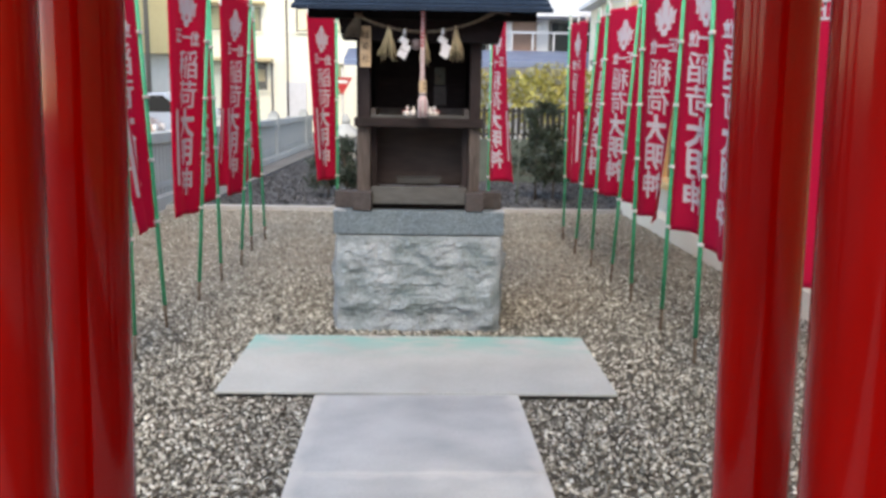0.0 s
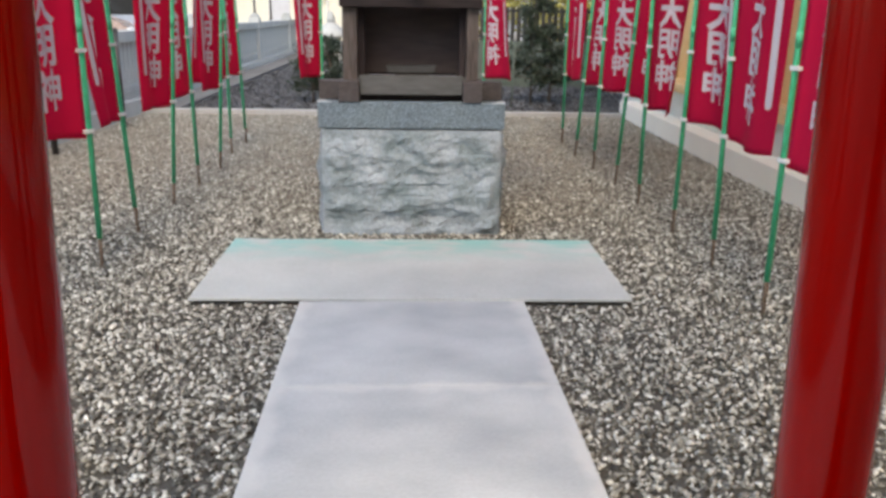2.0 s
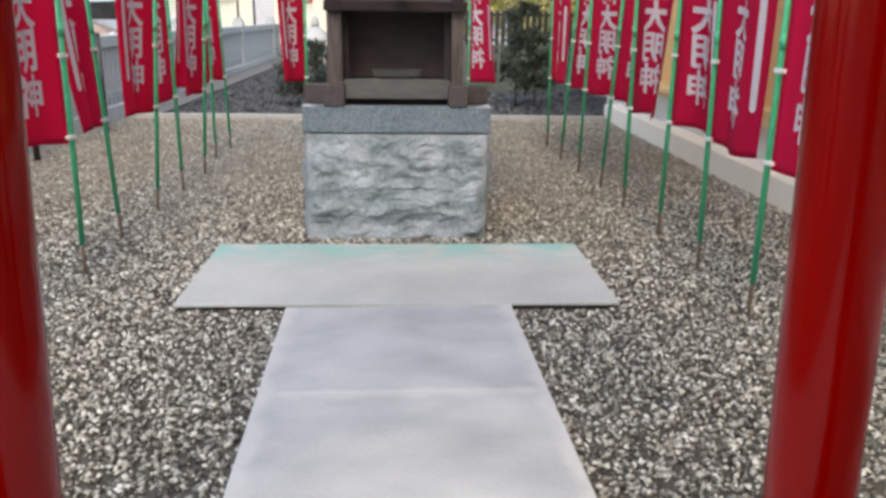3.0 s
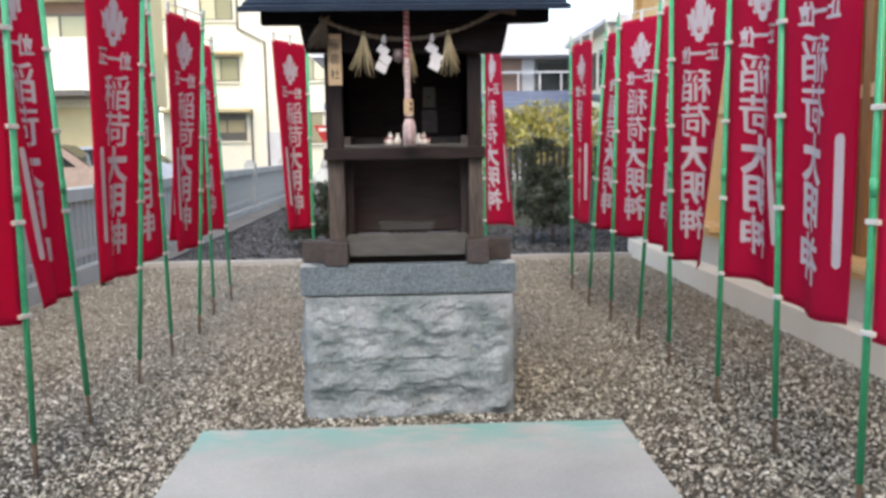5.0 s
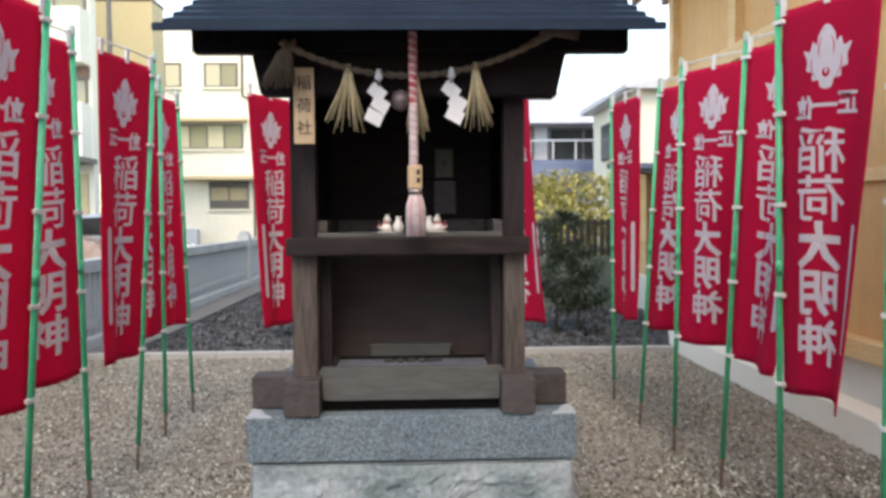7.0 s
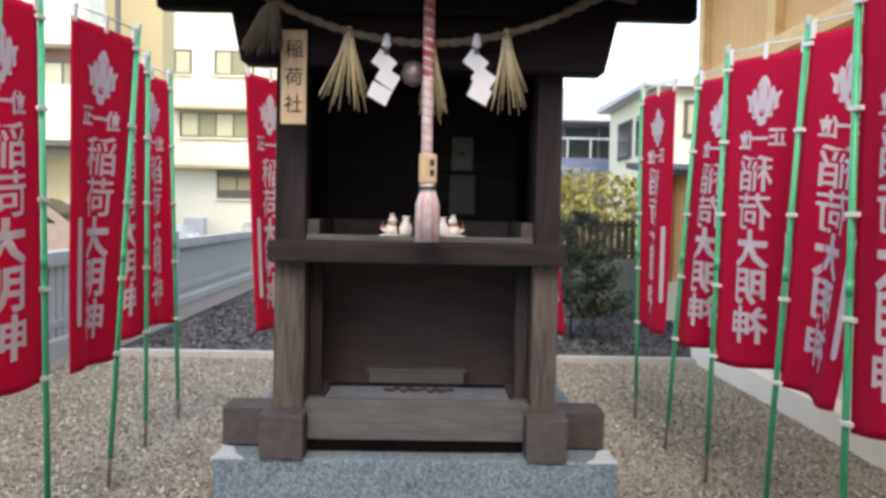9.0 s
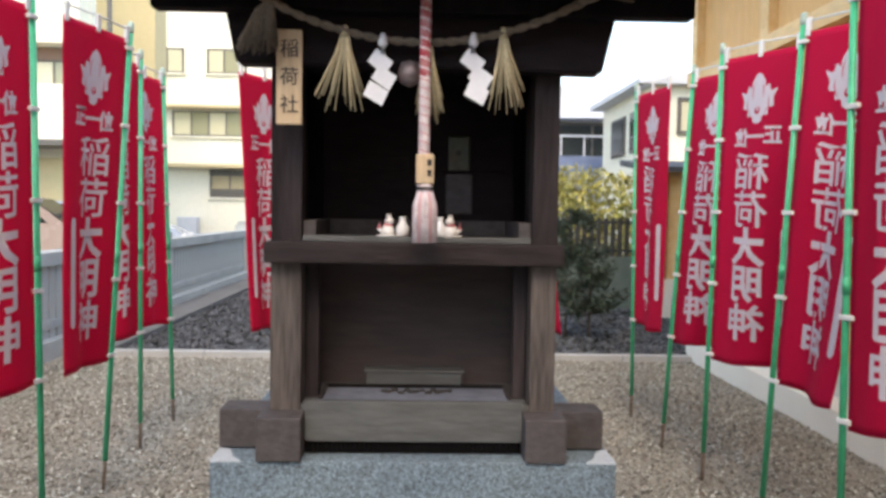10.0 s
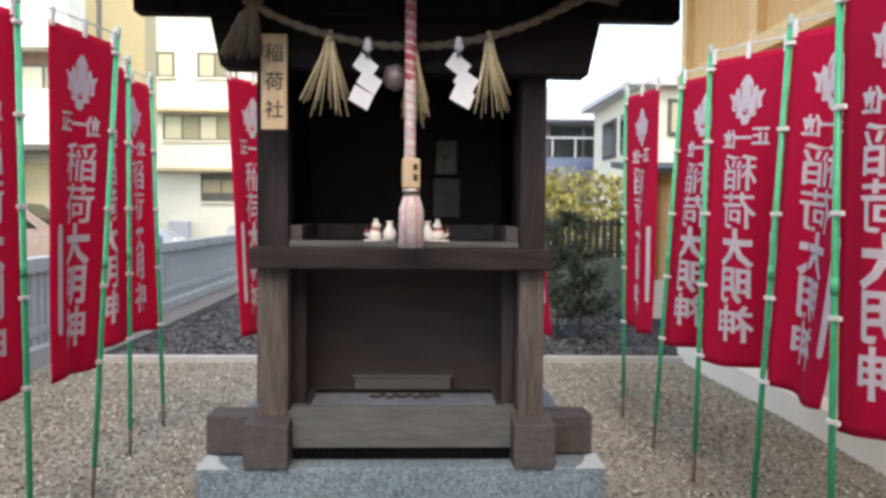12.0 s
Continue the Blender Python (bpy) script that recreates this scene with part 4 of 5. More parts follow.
def flat_ring(ox, oz, rx, rz, w, a0, a1, n=16):
    bm = bmesh.new()
    rows = []
    for i in range(n + 1):
        a = a0 + (a1 - a0) * i / n
        k = w * math.sin(math.pi * (i + 0.5) / (n + 1))
        rows.append((bm.verts.new((ox + rx * math.cos(a), 0, oz + rz * math.sin(a))), bm.verts.new((ox + (rx + k) * math.cos(a), 0, oz + (rz + k) * math.sin(a)))))
    for p, q in zip(rows, rows[1:]):
        bm.faces.new((p[0], p[1], q[1], q[0]))
    return bm


def join(bms):
    out = bmesh.new()
    for b in bms:
        me = bpy.data.meshes.new("tmp")
        b.to_mesh(me)
        b.free()
        out.from_mesh(me)
        bpy.data.meshes.remove(me)
    return out


def bar(x0, x1, z0, z1):
    r = (x1 - x0) / 2
    pts = [(r * math.cos(a), (z1 - z0) / 2 - r + r * math.sin(a)) for a in (0.0, 0.5, 1.05, math.pi / 2, 2.1, 2.64, math.pi)]
    pts += [(-x, -z) for x, z in pts]
    return flat_poly(pts, (x0 + x1) / 2, (z0 + z1) / 2)


def letter_bm(ch, size, ox, oz, stretch=1.0, bold=0.016, wide=1.0):
    """A brushed character: wide, rising a little to its right, with uneven strokes."""
    bm = glyphs(ch, size, bold)
    for v in bm.verts:
        q = v.co * (26.0 / max(size, 0.1)) * 0.18
        v.co.y += 0.07 * v.co.x + 0.021 * size * noise.noise(q)
        v.co.x = v.co.x * wide + 0.021 * size * noise.noise(q + Vector((7, 3, 1)))
    for v in bm.verts:
        # the cloth's front is read with the pole on the right
        v.co = Vector((ox - v.co.x, 0, oz + v.co.y * stretch))
    return bm


def banner(kind):
    """A pole with its stake and arm, and a printed cloth hung on white loops; x runs from the pole outward."""
    at = flag_shape(kind)
    t = thing("nobori_banner", "crimson cloth banner with white lettering on a green pole", "banner", group="banners along the path")
    top = 2.19
    ztop = 2.115
    part("pole", tube([(0, 0, 0.14), (0, 0, 1.0), (0, 0, top)], 0.0125, 12), M_GREEN, t)
    part("stake", tube([(0, 0, -0.15), (0, 0, 0.06), (0, 0, 0.165)], [0.007, 0.0095, 0.0095], 10), M_STAKE, t, "rusty iron stake")
    part("pole_joint", tube([(0, 0, 1.08), (0, 0, 1.14)], 0.0145, 12), M_GREEN, t)
    part("pole_cap", lathe([(0.0125, top - 0.045), (0.0145, top - 0.03), (0.0145, top + 0.003), (0.006, top + 0.010)], 12), M_CAP, t, "grey-white plastic pole cap")
    part("arm", tube([(0.0, 0, ztop + 0.045), (0.24, 0, ztop + 0.05), (FW + 0.03, 0, ztop + 0.045)], 0.0045, 8), M_LOOP, t, "thin white cross arm")
    nu, nv = 16, 44
    bm = bmesh.new()
    g = [[bm.verts.new(at(i / nu, j / nv)) for i in range(nu + 1)] for j in range(nv + 1)]
    for j in range(nv):
        for i in range(nu):
            bm.faces.new((g[j][i], g[j][i + 1], g[j + 1][i + 1], g[j + 1][i])).smooth = True
    off = pose(0.022, 0, ztop)
    cloth = part("cloth", bm, M_CLOTH, t, m=off)
    sol = cloth.modifiers.new("thickness", "SOLIDIFY")
    sol.thickness, sol.offset = 0.0016, 0.0
    tx = 0.205
    for lift in (0.0022, -0.0022):
        part("crest", on_flag(at, flat_poly(crest_outline(), tx + 0.015, -0.225), lift), M_PRINT, cloth, "white flame crest")
        cx, cz = tx + 0.015, -0.225
        lines = [flat_ring(cx, cz - 0.042, 0.007, 0.010, 0.012, 1.8, 7.6), flat_ring(cx, cz + 0.035, 0.030, 0.060, 0.005, -0.5, 1.0), flat_ring(cx, cz + 0.035, 0.030, 0.060, 0.005, 2.14, 3.64), flat_ring(cx, cz - 0.010, 0.062, 0.070, 0.005, -0.9, 0.35), flat_ring(cx, cz - 0.010, 0.062, 0.070, 0.005, 2.8, 4.04)]
        part("crest_line", on_flag(at, join(lines), lift * 1.6), M_CLOTH, cloth)
        bms = [letter_bm(ch, 0.092, tx + 0.015 + 0.092 * (1 - i), -0.392, 1.0, 0.03, 1.05) for i, ch in enumerate("正一位")]
        part("small_lettering", on_flag(at, join(bms), lift), M_PRINT, cloth)
        for i, (ch, bold, wide) in enumerate(zip("稲荷大明神", (0.009, 0.008, 0.044, 0.028, 0.020), (1.18, 1.15, 0.98, 0.98, 1.06))):
            part("character", on_flag(at, letter_bm(ch, 0.184, tx - 0.008, -0.555 - i * 0.181, 1.0, bold, wide), lift), M_PRINT, cloth)
        part("white_bar", on_flag(at, bar(FW - 0.088, FW - 0.050, -1.30, -0.83), lift), M_PRINT, cloth)
    for k in range(5):
        z = ztop - 0.04 - k * (FH - 0.06) / 4
        part("side_loop", box(-0.016, 0.038, -0.0155, 0.0155, z - 0.009, z + 0.009, 0.003), M_LOOP, t)
    for k in range(3):
        x = 0.03 + k * (FW - 0.03) / 2
        part("top_loop", box(x - 0.012, x + 0.012, -0.008, 0.008, ztop - 0.02, ztop + 0.058, 0.003), M_LOOP, t)
    return t


KINDS = [banner(k) for k in range(len(SHAPES))]
LEFT = ((3.86, -1.50, 0.01, 254), (4.48, -1.48, 0.012, 252), (5.11, -1.515, -0.045, 262), (5.76, -1.505, 0.068, 255), (6.38, -1.505, -0.012, 258), (6.96, -1.49, 0.062, 257), (7.64, -1.55, 0.003, 256), (8.21, -1.54, -0.03, 262))
RIGHT = ((3.88, 1.465, 0.0, -76), (4.53, 1.48, -0.018, -82), (5.15, 1.475, 0.006, -78), (5.85, 1.465, -0.012, -70), (6.52, 1.475, 0.052, -66), (7.16, 1.45, 0.017, -64), (7.72, 1.41, 0.058, -72), (8.43, 1.42, -0.01, -80))
REAR = ((8.20, -0.83, 0.0, 243), (8.25, 0.635, 0.0, -80))
WHICH = (3, 1, 4, 0, 3, 0, 5, 1, 0, 3, 2, 1, 5, 0, 4, 3, 0, 6)
used = set()
for n, (y, x, lean, turn) in enumerate(LEFT + RIGHT + REAR):
    k = WHICH[n]
    m = pose(x, y, 0, 0, math.degrees(math.atan(lean)), 0) @ pose(0, 0, 0, 0, 0, turn)
    if k in used:
        copy_thing(KINDS[k], m)
    else:
        used.add(k)
        KINDS[k].matrix_basis = m


# ---- stone fence along the road ----
fence = thing("stone_fence", "grey stone fence with square balusters along the road", "fence", kind="structure")
FX0, FX1 = -3.42, -3.24
FEND = 24.0
part("plinth", box(FX0 - 0.04, FX1 + 0.04, 2.0, FEND, -0.05, 0.16, 0.01), M_FENCE, fence)
part("lower_rail", box(FX0 + 0.03, FX1 - 0.03, 2.0, FEND, 0.24, 0.32, 0.008), M_FENCE, fence)
part("top_rail", box(FX0, FX1, 2.0, FEND, 0.80, 0.93, 0.012), M_FENCE, fence)
bal = finish("baluster", box(-0.05, 0.05, -0.052, 0.052, 0.158, 0.802, 0.006), M_FENCE)
pst = finish("fence_post", join([box(-0.11, 0.11, -0.11, 0.11, -0.05, 1.03, 0.01), box(-0.09, 0.09, -0.09, 0.09, 1.03, 1.10, 0.025, taper=0.03)]), M_FENCE)
for i in range(150):
    part("baluster", bal, None, fence, m=pose(-3.33, 3.0 + 0.14 * i, 0))
for y in (4.3, 8.9, 13.6, 18.3, 22.6):
    part("fence_post", pst, None, fence, m=pose(-3.33, y, 0))
part("ledge", box(-3.2, -2.78, 10.5, 23.0, -0.06, 0.06, 0.01), M_ASPH, fence, "grey concrete ledge at the foot")
for y in (7.55, 9.2, 10.95):
    ob = thing("steel_post", "slim black steel post standing in front of the stone fence", "post", m=pose(-2.99, y, 0), group="steel posts by the fence")
    part("shaft", tube([(0, 0, -0.1), (0, 0, 0.96)], 0.026, 14), M_BLACK, ob)
    part("cap", lathe([(0.028, 0.955), (0.028, 0.97), (0.01, 0.985)], 14), M_BLACK, ob)


# ---- timber hall ----
hall = thing("timber_hall", "honey-coloured cedar hall on a pale concrete foundation", "hall", kind="structure")
HX, HY0, HY1 = 2.78, -7.0, 11.3
part("kerb_foundation", box(2.50, 2.70, HY0, 10.6, -0.05, 0.185, 0.008), M_FOUND, hall)
part("foundation_wall", box(2.70, 9.0, HY0 + 0.02, 11.28, -0.05, 0.44, 0.006), M_GREYF, hall)
for y in (9.7,):
    part("air_vent", box(2.685, 2.7, y, y + 0.32, 0.27, 0.37, 0.003), M_BLACK, hall)
part("sill", box(2.66, 2.90, HY0, HY1, 0.44, 0.56, 0.006), M_CEDARL, hall)
part("wall_core", box(HX + 0.02, 8.9, HY0 + 0.03, HY1 - 0.03, 0.56, 3.9), M_CEDAR, hall)
posts = (11.2, 9.55, 8.12, 7.15, 6.35, 5.05, 4.0, 2.3, 0.6, -1.2, -3.0, -4.9, -6.9)
for y in posts:
    part("post", box(2.70, 2.86, y - 0.075, y + 0.075, 0.56, 3.9, 0.006), M_CEDARD if y == 6.35 else M_CEDARL, hall)
part("lintel_rail", box(2.675, 2.88, HY0, HY1, 2.62, 2.76, 0.006), M_CEDARL, hall)
part("mid_rail", box(2.74, 2.83, HY0, HY1, 1.52, 1.60, 0.005), M_CEDARL, hall)
part("top_plate", box(2.68, 2.88, HY0, HY1, 3.62, 3.80, 0.006), M_CEDARL, hall)
for ya, yb in zip(posts[1:], posts):
    a, b = ya + 0.075, yb - 0.075
    n = max(2, round((b - a) / 0.46))
    for k in range(n):
        y0, y1 = a + (b - a) * k / n, a + (b - a) * (k + 1) / n - 0.003
        part("plank", box(2.772, 2.797, y0, y1, 0.562, 2.618, 0.002), M_CEDAR, hall)
        part("plank", box(2.776, 2.797, y0, y1, 2.762, 3.618, 0.002), M_CEDAR, hall)
for y0, y1 in ((5.15, 6.25), (8.2, 9.45), (2.4, 3.9)):
    part("step_board", box(2.56, 2.70, y0, y1, 0.50, 0.55, 0.005), M_CEDARL, hall)
    part("door_frame", box(2.735, 2.775, y0 + 0.02, y0 + 0.10, 0.56, 2.62, 0.004), M_CEDARD, hall)
    part("door_frame", box(2.735, 2.775, y1 - 0.10, y1 - 0.02, 0.56, 2.62, 0.004), M_CEDARD, hall)
for k in range(8):
    y = 0.0 + 1.6 * k
    part("rafter", box(2.12, 2.9, y, y + 0.07, 3.80, 3.88, 0.004), M_CEDARD, hall)
part("eave_board", box(2.05, 9.6, HY0 - 0.8, 12.25, 3.885, 3.93, 0.004), M_CEDARD, hall)
part("barge_board", box(2.03, 2.08, HY0 - 0.82, 12.27, 3.84, 3.99, 0.006), M_CEDARD, hall)
for x in (2.2, 2.55, 2.9, 3.3):
    part("end_rafter", box(x, x + 0.07, 11.3, 12.2, 3.80, 3.88, 0.004), M_CEDARD, hall)
part("hall_roof", prism([(2.03, 3.93), (9.62, 3.93), (5.7, 6.0)], 1, HY0 - 0.85, 12.28), M_DARKR, hall)


# ---- background buildings ----
def window(parent, x, y, z, w, h, shutter=None, panes=2, sill=True):
    wob = part("window", join([box(x - w / 2, x + w / 2, y - 0.06, y + 0.02, z, z + 0.06), box(x - w / 2, x + w / 2, y - 0.06, y + 0.02, z + h - 0.06, z + h), box(x - w / 2, x - w / 2 + 0.06, y - 0.06, y + 0.02, z + 0.06, z + h - 0.06), box(x + w / 2 - 0.06, x + w / 2, y - 0.06, y + 0.02, z + 0.06, z + h - 0.06)]), M_FRAME, parent)
    for k in range(panes):
        x0, x1 = x - w / 2 + 0.06 + (w - 0.12) * k / panes, x - w / 2 + 0.06 + (w - 0.12) * (k + 1) / panes
        part("pane", box(x0 + 0.015, x1 - 0.015, y - 0.035, y - 0.015, z + 0.06, z + h - 0.06), shutter or (M_GLASSW if k % 2 == 0 else M_GLASS), wob)
        if k:
            part("mullion", box(x0 - 0.03, x0 + 0.03, y - 0.055, y - 0.012, z + 0.06, z + h - 0.06), M_FRAME, wob)
    if sill:
        part("sill", box(x - w / 2 - 0.08, x + w / 2 + 0.08, y - 0.12, y, z - 0.07, z - 0.002), M_WHITEW, wob)
    return wob


block = thing("apartment_building", "sunlit cream apartment building with bands of windows", "building")
part("wall", box(-10.4, -1.5, 36.0, 46.0, -0.1, 9.25), M_WHITEW, block)
part("roof", box(-10.5, -1.4, 35.9, 46.1, 9.25, 9.45, 0.02), M_GREYW, block)
window(block, -7.95, 36.0, 6.7, 1.35, 0.98)
window(block, -9.9, 36.0, 6.7, 0.7, 0.98, panes=1)
window(block, -4.6, 36.0, 6.7, 1.35, 0.98)
window(block, -8.55, 36.0, 4.2, 2.9, 1.0, panes=4)
window(block, -4.4, 36.0, 4.2, 2.4, 1.0, panes=3)
part("canopy", box(-10.35, -6.9, 35.5, 36.0, 5.28, 5.40, 0.01), M_BEIGEW, block)
part("canopy", box(-10.35, -6.6, 35.3, 36.0, 2.92, 3.06, 0.01), M_BEIGEW, block)
window(block, -7.7, 36.0, 1.75, 1.6, 1.1, shutter=M_TAN)
part("shutter_box", box(-8.5, -6.9, 35.86, 35.99, 2.62, 2.86, 0.01), M_FRAME, block)
part("shutter_gap", box(-8.44, -6.96, 35.915, 35.935, 1.82, 2.10), M_FRAME, block)
window(block, -4.2, 36.0, 1.6, 1.2, 1.3)
part("drain_pipe", tube([(-6.0, 35.92, 0), (-6.0, 35.92, 5.8), (-7.08, 35.92, 6.35), (-7.08, 35.92, 9.2)], 0.05, 8), M_FRAME, block)
part("drain_pipe", tube([(-6.67, 35.92, 0), (-6.67, 35.92, 2.85)], 0.045, 8), M_FRAME, block)
part("entrance_door", box(-6.1, -5.2, 35.93, 36.0, 0, 2.1, 0.01), M_GREYW, block)
part("air_conditioner", box(-9.7, -8.9, 35.5, 35.95, 0.25, 0.95, 0.03), M_GREYW, block)

tower = thing("beige_building", "tall beige stucco building block", "building")
part("wall", box(-10.8, -8.75, 30.0, 31.2, 2.9, 8.6), M_BEIGEW, tower)
part("base", box(-10.6, -9.0, 30.5, 31.15, -0.1, 2.9), M_GREYW, tower)
part("roof", box(-10.84, -8.71, 29.96, 31.24, 8.6, 8.68, 0.02), M_BROWNW, tower)

flats = thing("cream_building", "cream building with white balconies beside a plain yellow wing", "building")
part("wall", box(-10.7, -8.8, 25.0, 25.35, -0.1, 9.6), M_WHITEW, flats)
part("side_wing", box(-17, -10.7, 24.2, 26.4, -0.1, 12.0), M_YELLOWW, flats, "plain pale yellow stucco wing")
part("roof", box(-10.72, -8.7, 24.2, 25.45, 9.6, 9.75, 0.02), M_GREYW, flats)
part("wing_roof", box(-17.1, -10.65, 24.1, 26.5, 12.0, 12.2, 0.02), M_GREYW, flats)
for z0, z1 in ((3.0, 4.45), (5.5, 6.95), (8.0, 9.6)):
    part("balcony", box(-10.69, -8.82, 24.3, 24.999, z0, z1, 0.02), M_WHITEW, flats)
for z0 in (4.45, 6.95):
    part("balcony_recess", box(-10.69, -8.85, 24.94, 24.997, z0 + 0.72, z0 + 1.04), M_BROWNW, flats)
    window(flats, -9.75, 24.99, z0 + 0.02, 1.7, 0.70, sill=False)
    part("side_screen", box(-10.69, -10.62, 24.4, 24.93, z0 + 0.003, z0 + 1.045), M_BEIGEW, flats)
part("canopy", box(-13.6, -8.7, 23.7, 24.999, 2.84, 2.99, 0.01), M_FRAME, flats)
part("garage_shutter", box(-10.6, -8.95, 24.93, 24.998, 0.0, 2.6, 0.01), M_BEIGEW, flats)
part("garage_shutter", box(-13.2, -11.0, 24.13, 24.198, 0.0, 2.6, 0.01), M_BEIGEW, flats)
for z in (4.9, 8.4):
    lamp = part("wall_lamp", lathe([(0.07, 0), (0.08, 0.03), (0.06, 0.10), (0.02, 0.12)], 12, centre=(-11.45, 24.12, z)), M_GREYW, flats, "small pale wall lamp")
pole = thing("utility_pole", "slim dull brown utility pole with cables", "utility pole", m=pose(-7.78, 23.6, 0))
part("shaft", tube([(0, 0, -0.2), (0, 0, 6), (0, 0, 12)], [0.07, 0.065, 0.055], 14), M_FRAME, pole)
for k, (zz, yy) in enumerate(((8.3, 0), (7.7, 0.2), (7.1, 0.1))):
    part("cable", tube([(-14 + 1.4 * i, yy, zz + 0.02 * (i - 10) ** 2 - 0.15 + (0.5 - k * 0.2) * (10 - i) * 0.1) for i in range(21)], 0.012, 5), M_BLACK, pole)

white_house = thing("white_house", "white two-storey house with an overhanging pale eave", "house")
part("wall", box(4.22, 11, 18.0, 21.9, -0.1, 3.75), M_WHITEW, white_house)
part("roof", prism([(3.92, 3.72), (11.5, 3.72), (11.5, 3.82), (7.5, 4.3), (3.92, 3.82)], 1, 17.75, 22.0), M_GREYW, white_house)
window(white_house, 4.87, 18.0, 2.83, 0.34, 0.67, panes=1, sill=False)
for y0, y1 in ((18.5, 19.35), (19.8, 20.9)):
    side = part("window", box(4.17, 4.219, y0, y1, 2.55, 3.36, 0.01), M_FRAME, white_house)
    part("pane", box(4.155, 4.169, y0 + 0.06, y1 - 0.06, 2.61, 3.30), M_GLASSD, side)


grey_house = thing("grey_house", "grey-white house with a balcony and blue-grey lower roof", "house")
part("wall", box(-2.0, 7.5, 24.0, 32, -0.1, 3.75), M_GREYW, grey_house)
part("roof", prism([(-2.6, 3.72), (8.1, 3.72), (8.1, 4.12), (2.6, 4.6), (-2.6, 4.12)], 1, 23.3, 32.6), M_GREYW, grey_house)
window(grey_house, 4.4, 24.0, 2.72, 1.9, 0.95, shutter=M_GLASSD)
window(grey_house, 0.8, 24.0, 2.72, 1.9, 0.95, shutter=M_GLASSD)
part("shutter", box(2.4, 3.1, 23.95, 24.0, 2.7, 3.7, 0.01), M_BROWNW, grey_house)
part("shutter", box(5.5, 6.6, 23.95, 24.0, 2.7, 3.7, 0.01), M_BROWNW, grey_house)
rail = part("balcony_rail", box(-1.8, 5.4, 23.66, 23.70, 3.28, 3.33, 0.005), M_GREYW, grey_house)
for k in range(13):
    part("rail_post", box(-1.78 + 0.59 * k, -1.74 + 0.59 * k, 23.665, 23.695, 2.74, 3.28), M_GREYW, rail)
part("lower_roof", prism([(22.4, 2.36), (23.6, 2.70), (23.6, 2.80), (22.4, 2.46)], 0, -2.2, 7.6), M_BLUER, grey_house)
part("gutter", box(-2.2, 7.6, 22.3, 22.42, 2.28, 2.45, 0.01), M_BLUER, grey_house)
for x in (-1.5, 1.2, 3.85, 6.5):
    part("porch_post", box(x, x + 0.14, 22.45, 22.6, 0, 2.36, 0.01), M_LEDGE, grey_house)
part("antenna", tube([(3.0, 25, 4.5), (3.0, 25, 6.2)], 0.02, 6), M_FRAME, grey_house)

shed = thing("cedar_outbuilding", "orange cedar outbuilding with a dark overhanging roof", "outbuilding")
part("wall", box(3.15, 7, 13.6, 14.3, 0.5, 1.95), M_CEDARL, shed)
part("base", box(3.1, 7.05, 13.55, 14.35, -0.1, 0.5, 0.01), M_FOUND, shed)
part("roof", prism([(13.1, 1.87), (14.5, 2.02), (14.5, 2.10), (13.1, 1.94)], 0, 2.80, 7.4), M_DARKR, shed)
for x in (3.12, 3.9, 4.7):
    part("post", box(x, x + 0.1, 13.56, 13.6, 0.5, 1.9, 0.005), M_CEDARD, shed)

back_wall = thing("retaining_wall", "weathered grey concrete wall behind the planting bed", "wall", kind="structure")
for i in range(5):
    part("block", box(-0.75 + i * 0.79, -0.75 + i * 0.79 + 0.782, 14.3, 14.5, -0.1, 0.74, 0.012), M_MOSSY, back_wall)
slats = thing("slat_fence", "black slat fence on the concrete wall", "fence")
for z in (0.80, 1.2):
    part("rail", box(-0.75, 3.2, 14.42, 14.46, z, z + 0.04, 0.004), M_BLACK, slats)
sl = finish("slat", box(-0.03, 0.03, 14.38, 14.418, 0.742, 1.28, 0.004), M_BLACK)
for i in range(39):
    part("slat", sl, None, slats, m=pose(-0.70 + i * 0.1, 0, 0))

rng = np.random.default_rng(21)
n = 16000
c = np.stack([-0.8 + 5.8 * rng.random(n), 15.2 + 1.2 * rng.random(n), 0.2 + 1.9 * rng.random(n) ** 0.8], 1)
lump = np.array([noise.noise(Vector(p) * 1.4) for p in c])
c = c[(lump > -0.12) & (c[:, 2] < 1.95 + 0.5 * np.sin(c[:, 0] * 3.1) * 0.3 + 0.2 * lump)]
hedge = thing("hedge", "yellow-green leafy hedge behind the slat fence", "hedge")
leaves("foliage", M_LEAFY, c, 0.05, 22, hedge)
for i in range(11):
    x = -0.7 + 0.53 * i
    part("stem", tube([(x, 15.7, -0.1), (x + 0.1, 15.75, 0.8), (x - 0.1, 15.8, 1.7)], [0.025, 0.018, 0.008], 6), M_BARK, hedge)


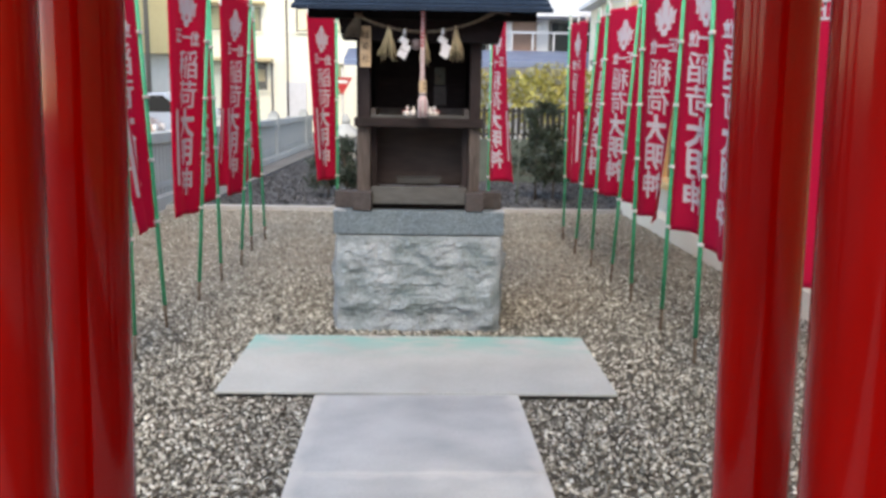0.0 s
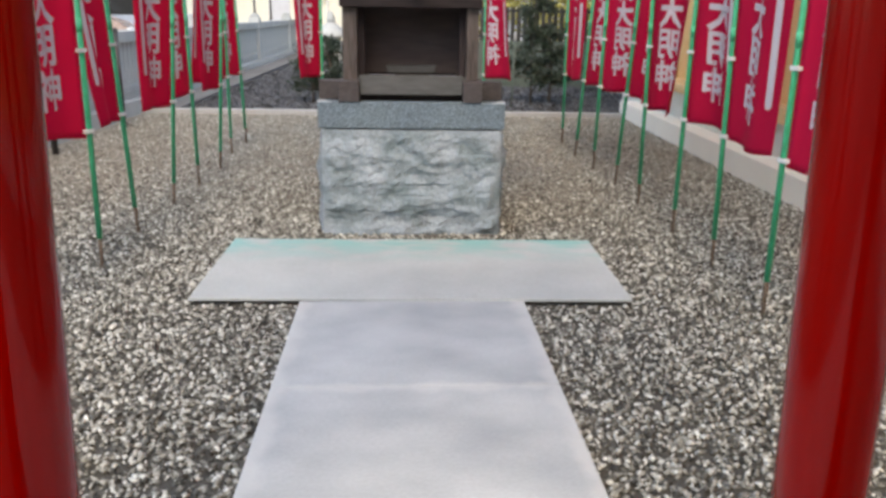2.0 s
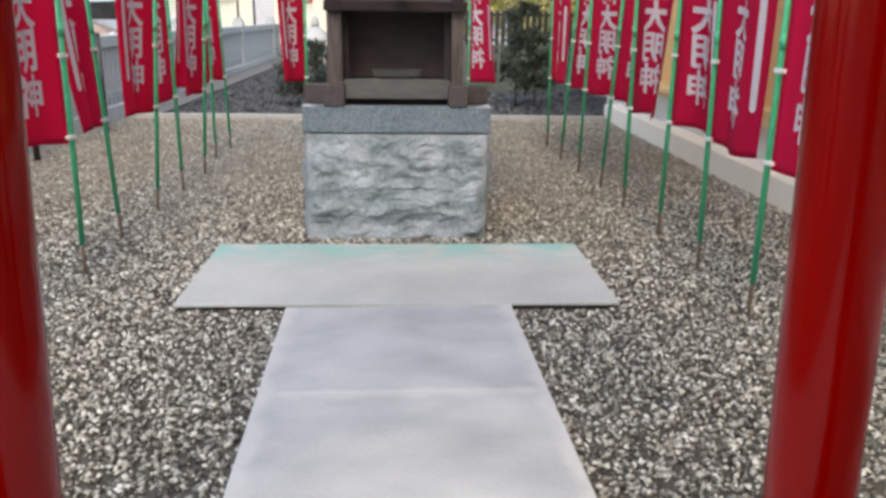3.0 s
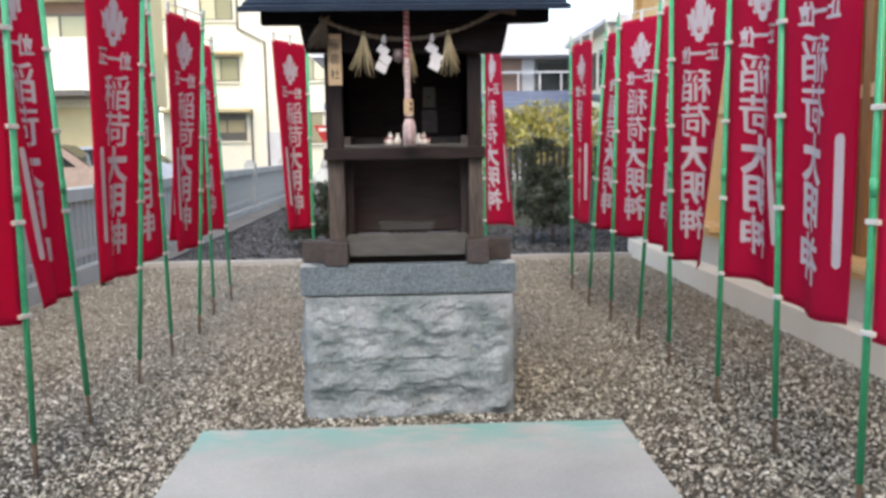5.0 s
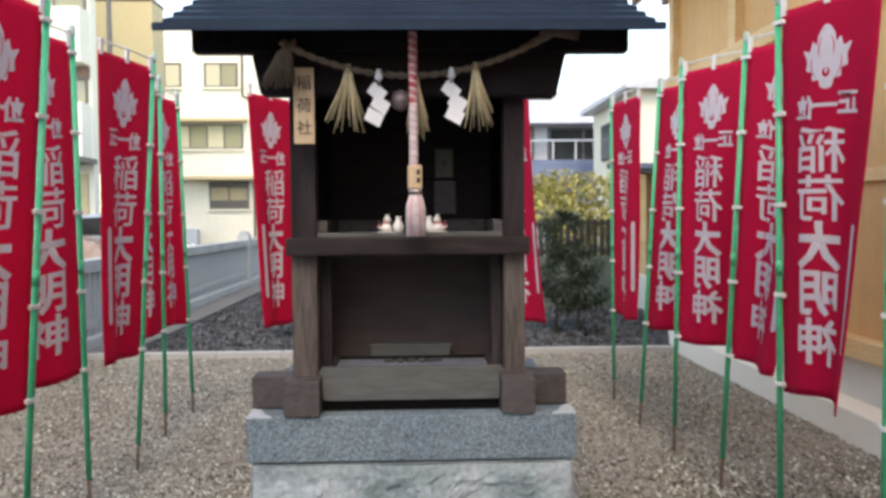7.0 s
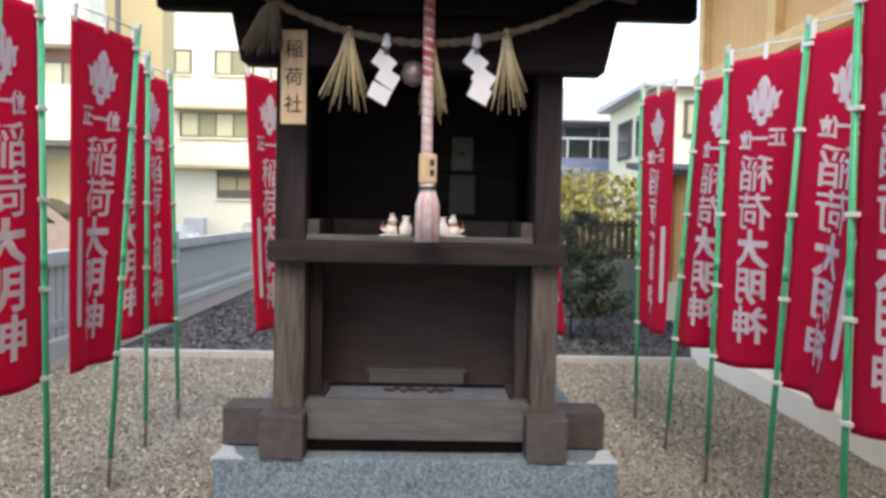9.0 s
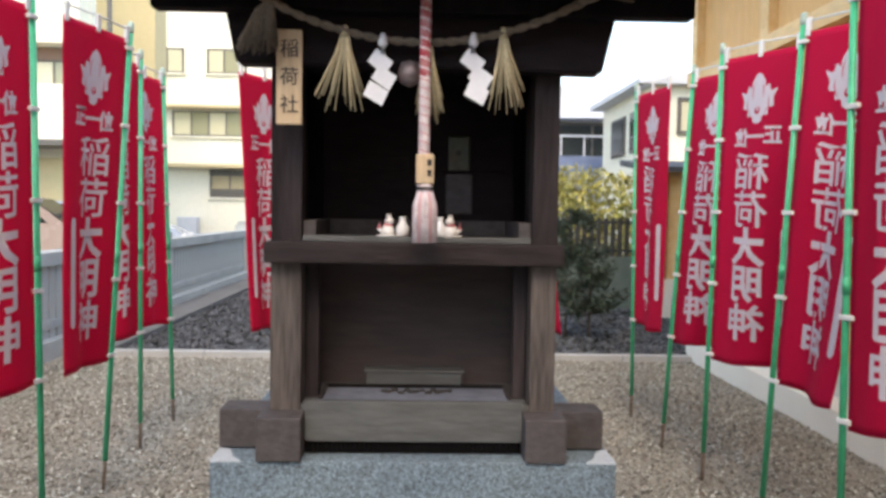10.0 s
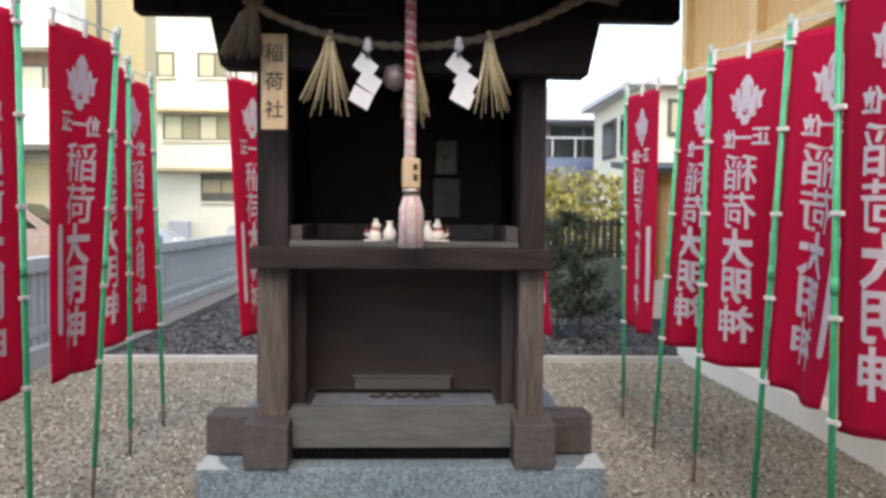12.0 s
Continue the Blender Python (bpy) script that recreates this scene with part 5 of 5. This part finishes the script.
def shrub(x, y, h, spread, seed, count):
    t = thing("young_tree", "dark green young tree with thin stems in the slate bed", "tree", m=pose(x, y, 0))
    r = random.Random(seed)
    tips = []
    for k in range(2):
        bx = -0.12 + 0.25 * k
        part("trunk", tube([(bx, 0, -0.1), (bx + 0.02, 0.02, 0.35 * h), (bx - 0.03, 0, 0.7 * h), (bx * 0.4, 0, h)], [0.022, 0.018, 0.012, 0.004], 8), M_BARK, t)
        for j in range(24):
            z = h * (0.2 + 0.78 * r.random() ** 1.5)
            a = r.uniform(0, math.tau)
            L = spread * (1.15 - z / h) * r.uniform(0.45, 1.25) + 0.06
            e = (bx + L * math.cos(a), L * math.sin(a), z + 0.25 * L)
            part("branch", tube([(bx, 0, z), ((bx + e[0]) / 2, e[1] / 2, z + 0.05), e], [0.008, 0.006, 0.002], 5), M_BARK, t)
            tips += [(bx + (e[0] - bx) * s, e[1] * s, z + (e[2] - z) * s) for s in (0.45, 0.7, 1.0)]
    g = np.random.default_rng(seed)
    c = np.array(tips)[g.integers(0, len(tips), count)] + g.normal(0, 0.038, (count, 3))
    leaves("crown", M_LEAFD, c, 0.022, seed, t, 2.6)
    return t


shrub(1.66, 11.6, 1.32, 0.44, 31, 5200)
shrub(-1.22, 11.55, 0.85, 0.22, 33, 3000)
stake = thing("plant_stake", "thin pale green plant stake in the slate bed", "stake", m=pose(1.23, 11.1, 0))
part("shaft", tube([(0, 0, -0.1), (0.02, 0, 0.85)], 0.012, 8), M_MOSSY, stake)
part("tip", tube([(0.02, 0, 0.85), (0.021, 0, 0.95)], 0.016, 8), M_LEDGE, stake)


# ---- stone lantern and road sign ----
lantern = thing("stone_lantern", "mossy grey stone lantern standing in the slate bed", "lantern", m=pose(-1.12, 12.0, 0))
part("base", box(-0.2, 0.2, -0.2, 0.2, -0.05, 0.14, 0.02), M_FENCE, lantern)
part("shaft", lathe([(0.11, 0.14), (0.09, 0.2), (0.085, 0.5), (0.11, 0.56)], 20), M_FENCE, lantern)
part("platform", box(-0.17, 0.17, -0.17, 0.17, 0.56, 0.64, 0.02), M_FENCE, lantern)
firebox = part("firebox", box(-0.12, 0.12, -0.12, 0.12, 0.64, 0.84, 0.01), M_FENCE, lantern)
part("opening", box(-0.06, 0.06, -0.1255, -0.118, 0.68, 0.80), M_BLACK, firebox)
part("roof", lathe([(0.26, 0.84), (0.25, 0.88), (0.12, 0.98), (0.06, 1.03)], 6), M_FENCE, lantern)
part("finial", lathe([(0.05, 1.03), (0.06, 1.07), (0.045, 1.12), (0.01, 1.18)], 16), M_FENCE, lantern)
stop = thing("road_sign", "red triangular road sign on a white pole", "sign", m=pose(-3.35, 33.0, 0))
part("pole", tube([(0, 0.05, -0.1), (0, 0.05, 2.6)], 0.04, 10), M_PORC, stop)
part("plate", prism([(-0.40, 2.25), (0.40, 2.25), (0, 1.55)], 1, -0.02, 0.0), M_RSIGN, stop)
part("text_bar", box(-0.2, 0.2, -0.026, -0.021, 2.02, 2.14), M_PORC, stop)


# ---- parked cars ----
def car(x, y, turn, paint, label):
    t = thing("parked_car", label, "car", m=pose(x, y, 0, 0, 0, turn), group="parked cars on the road")
    side = [(-1.75, 0.35), (-1.72, 0.75), (-1.55, 0.95), (-1.25, 1.0), (-0.85, 1.42), (0.55, 1.48), (1.15, 1.0), (1.65, 0.86), (1.78, 0.65), (1.75, 0.35)]
    body = part("body", prism(side, 1, -0.78, 0.78, 0.06), paint, t)
    for sy in (-1, 1):
        part("side_window", prism([(-1.1, 1.02), (-0.80, 1.36), (0.45, 1.41), (0.90, 1.02)], 1, sy * 0.779, sy * 0.787), M_CARGLASS, body)
        for wx in (-1.1, 1.1):
            w = part("wheel", tube([(wx, sy * 0.62, 0.29), (wx, sy * 0.795, 0.29)], 0.29, 24), M_TYRE, t)
            part("rim", tube([(wx, sy * 0.79, 0.29), (wx, sy * 0.805, 0.29)], 0.18, 20), M_ALLOY, w)
        part("headlight", box(1.70, 1.79, sy * 0.6 - 0.13, sy * 0.6 + 0.13, 0.66, 0.78, 0.02), M_PORC, t)
    part("windscreen", prism([(0.60, 1.44), (1.12, 1.02), (1.135, 1.035), (0.615, 1.455)], 1, -0.68, 0.68), M_CARGLASS, body)
    return t


car(-7.6, 18.2, 10, M_CARW, "pale beige hatchback parked beyond the stone fence")
car(-6.75, 20.4, 10, M_CARB, "silver-blue hatchback parked beyond the stone fence")

# ---- unseen building added behind the walker ----
# Out of view, added as a blocker; it screens the low sky behind.
house = thing("rear_building", "unseen plain stucco block added to close the street side", "building")
part("wall", box(-26, 22, -28, -18, -0.1, 6.0), M_BEIGEW, house)
part("roof", box(-26.2, 22.2, -28.2, -17.8, 6.0, 6.25, 0.02), M_GREYW, house)
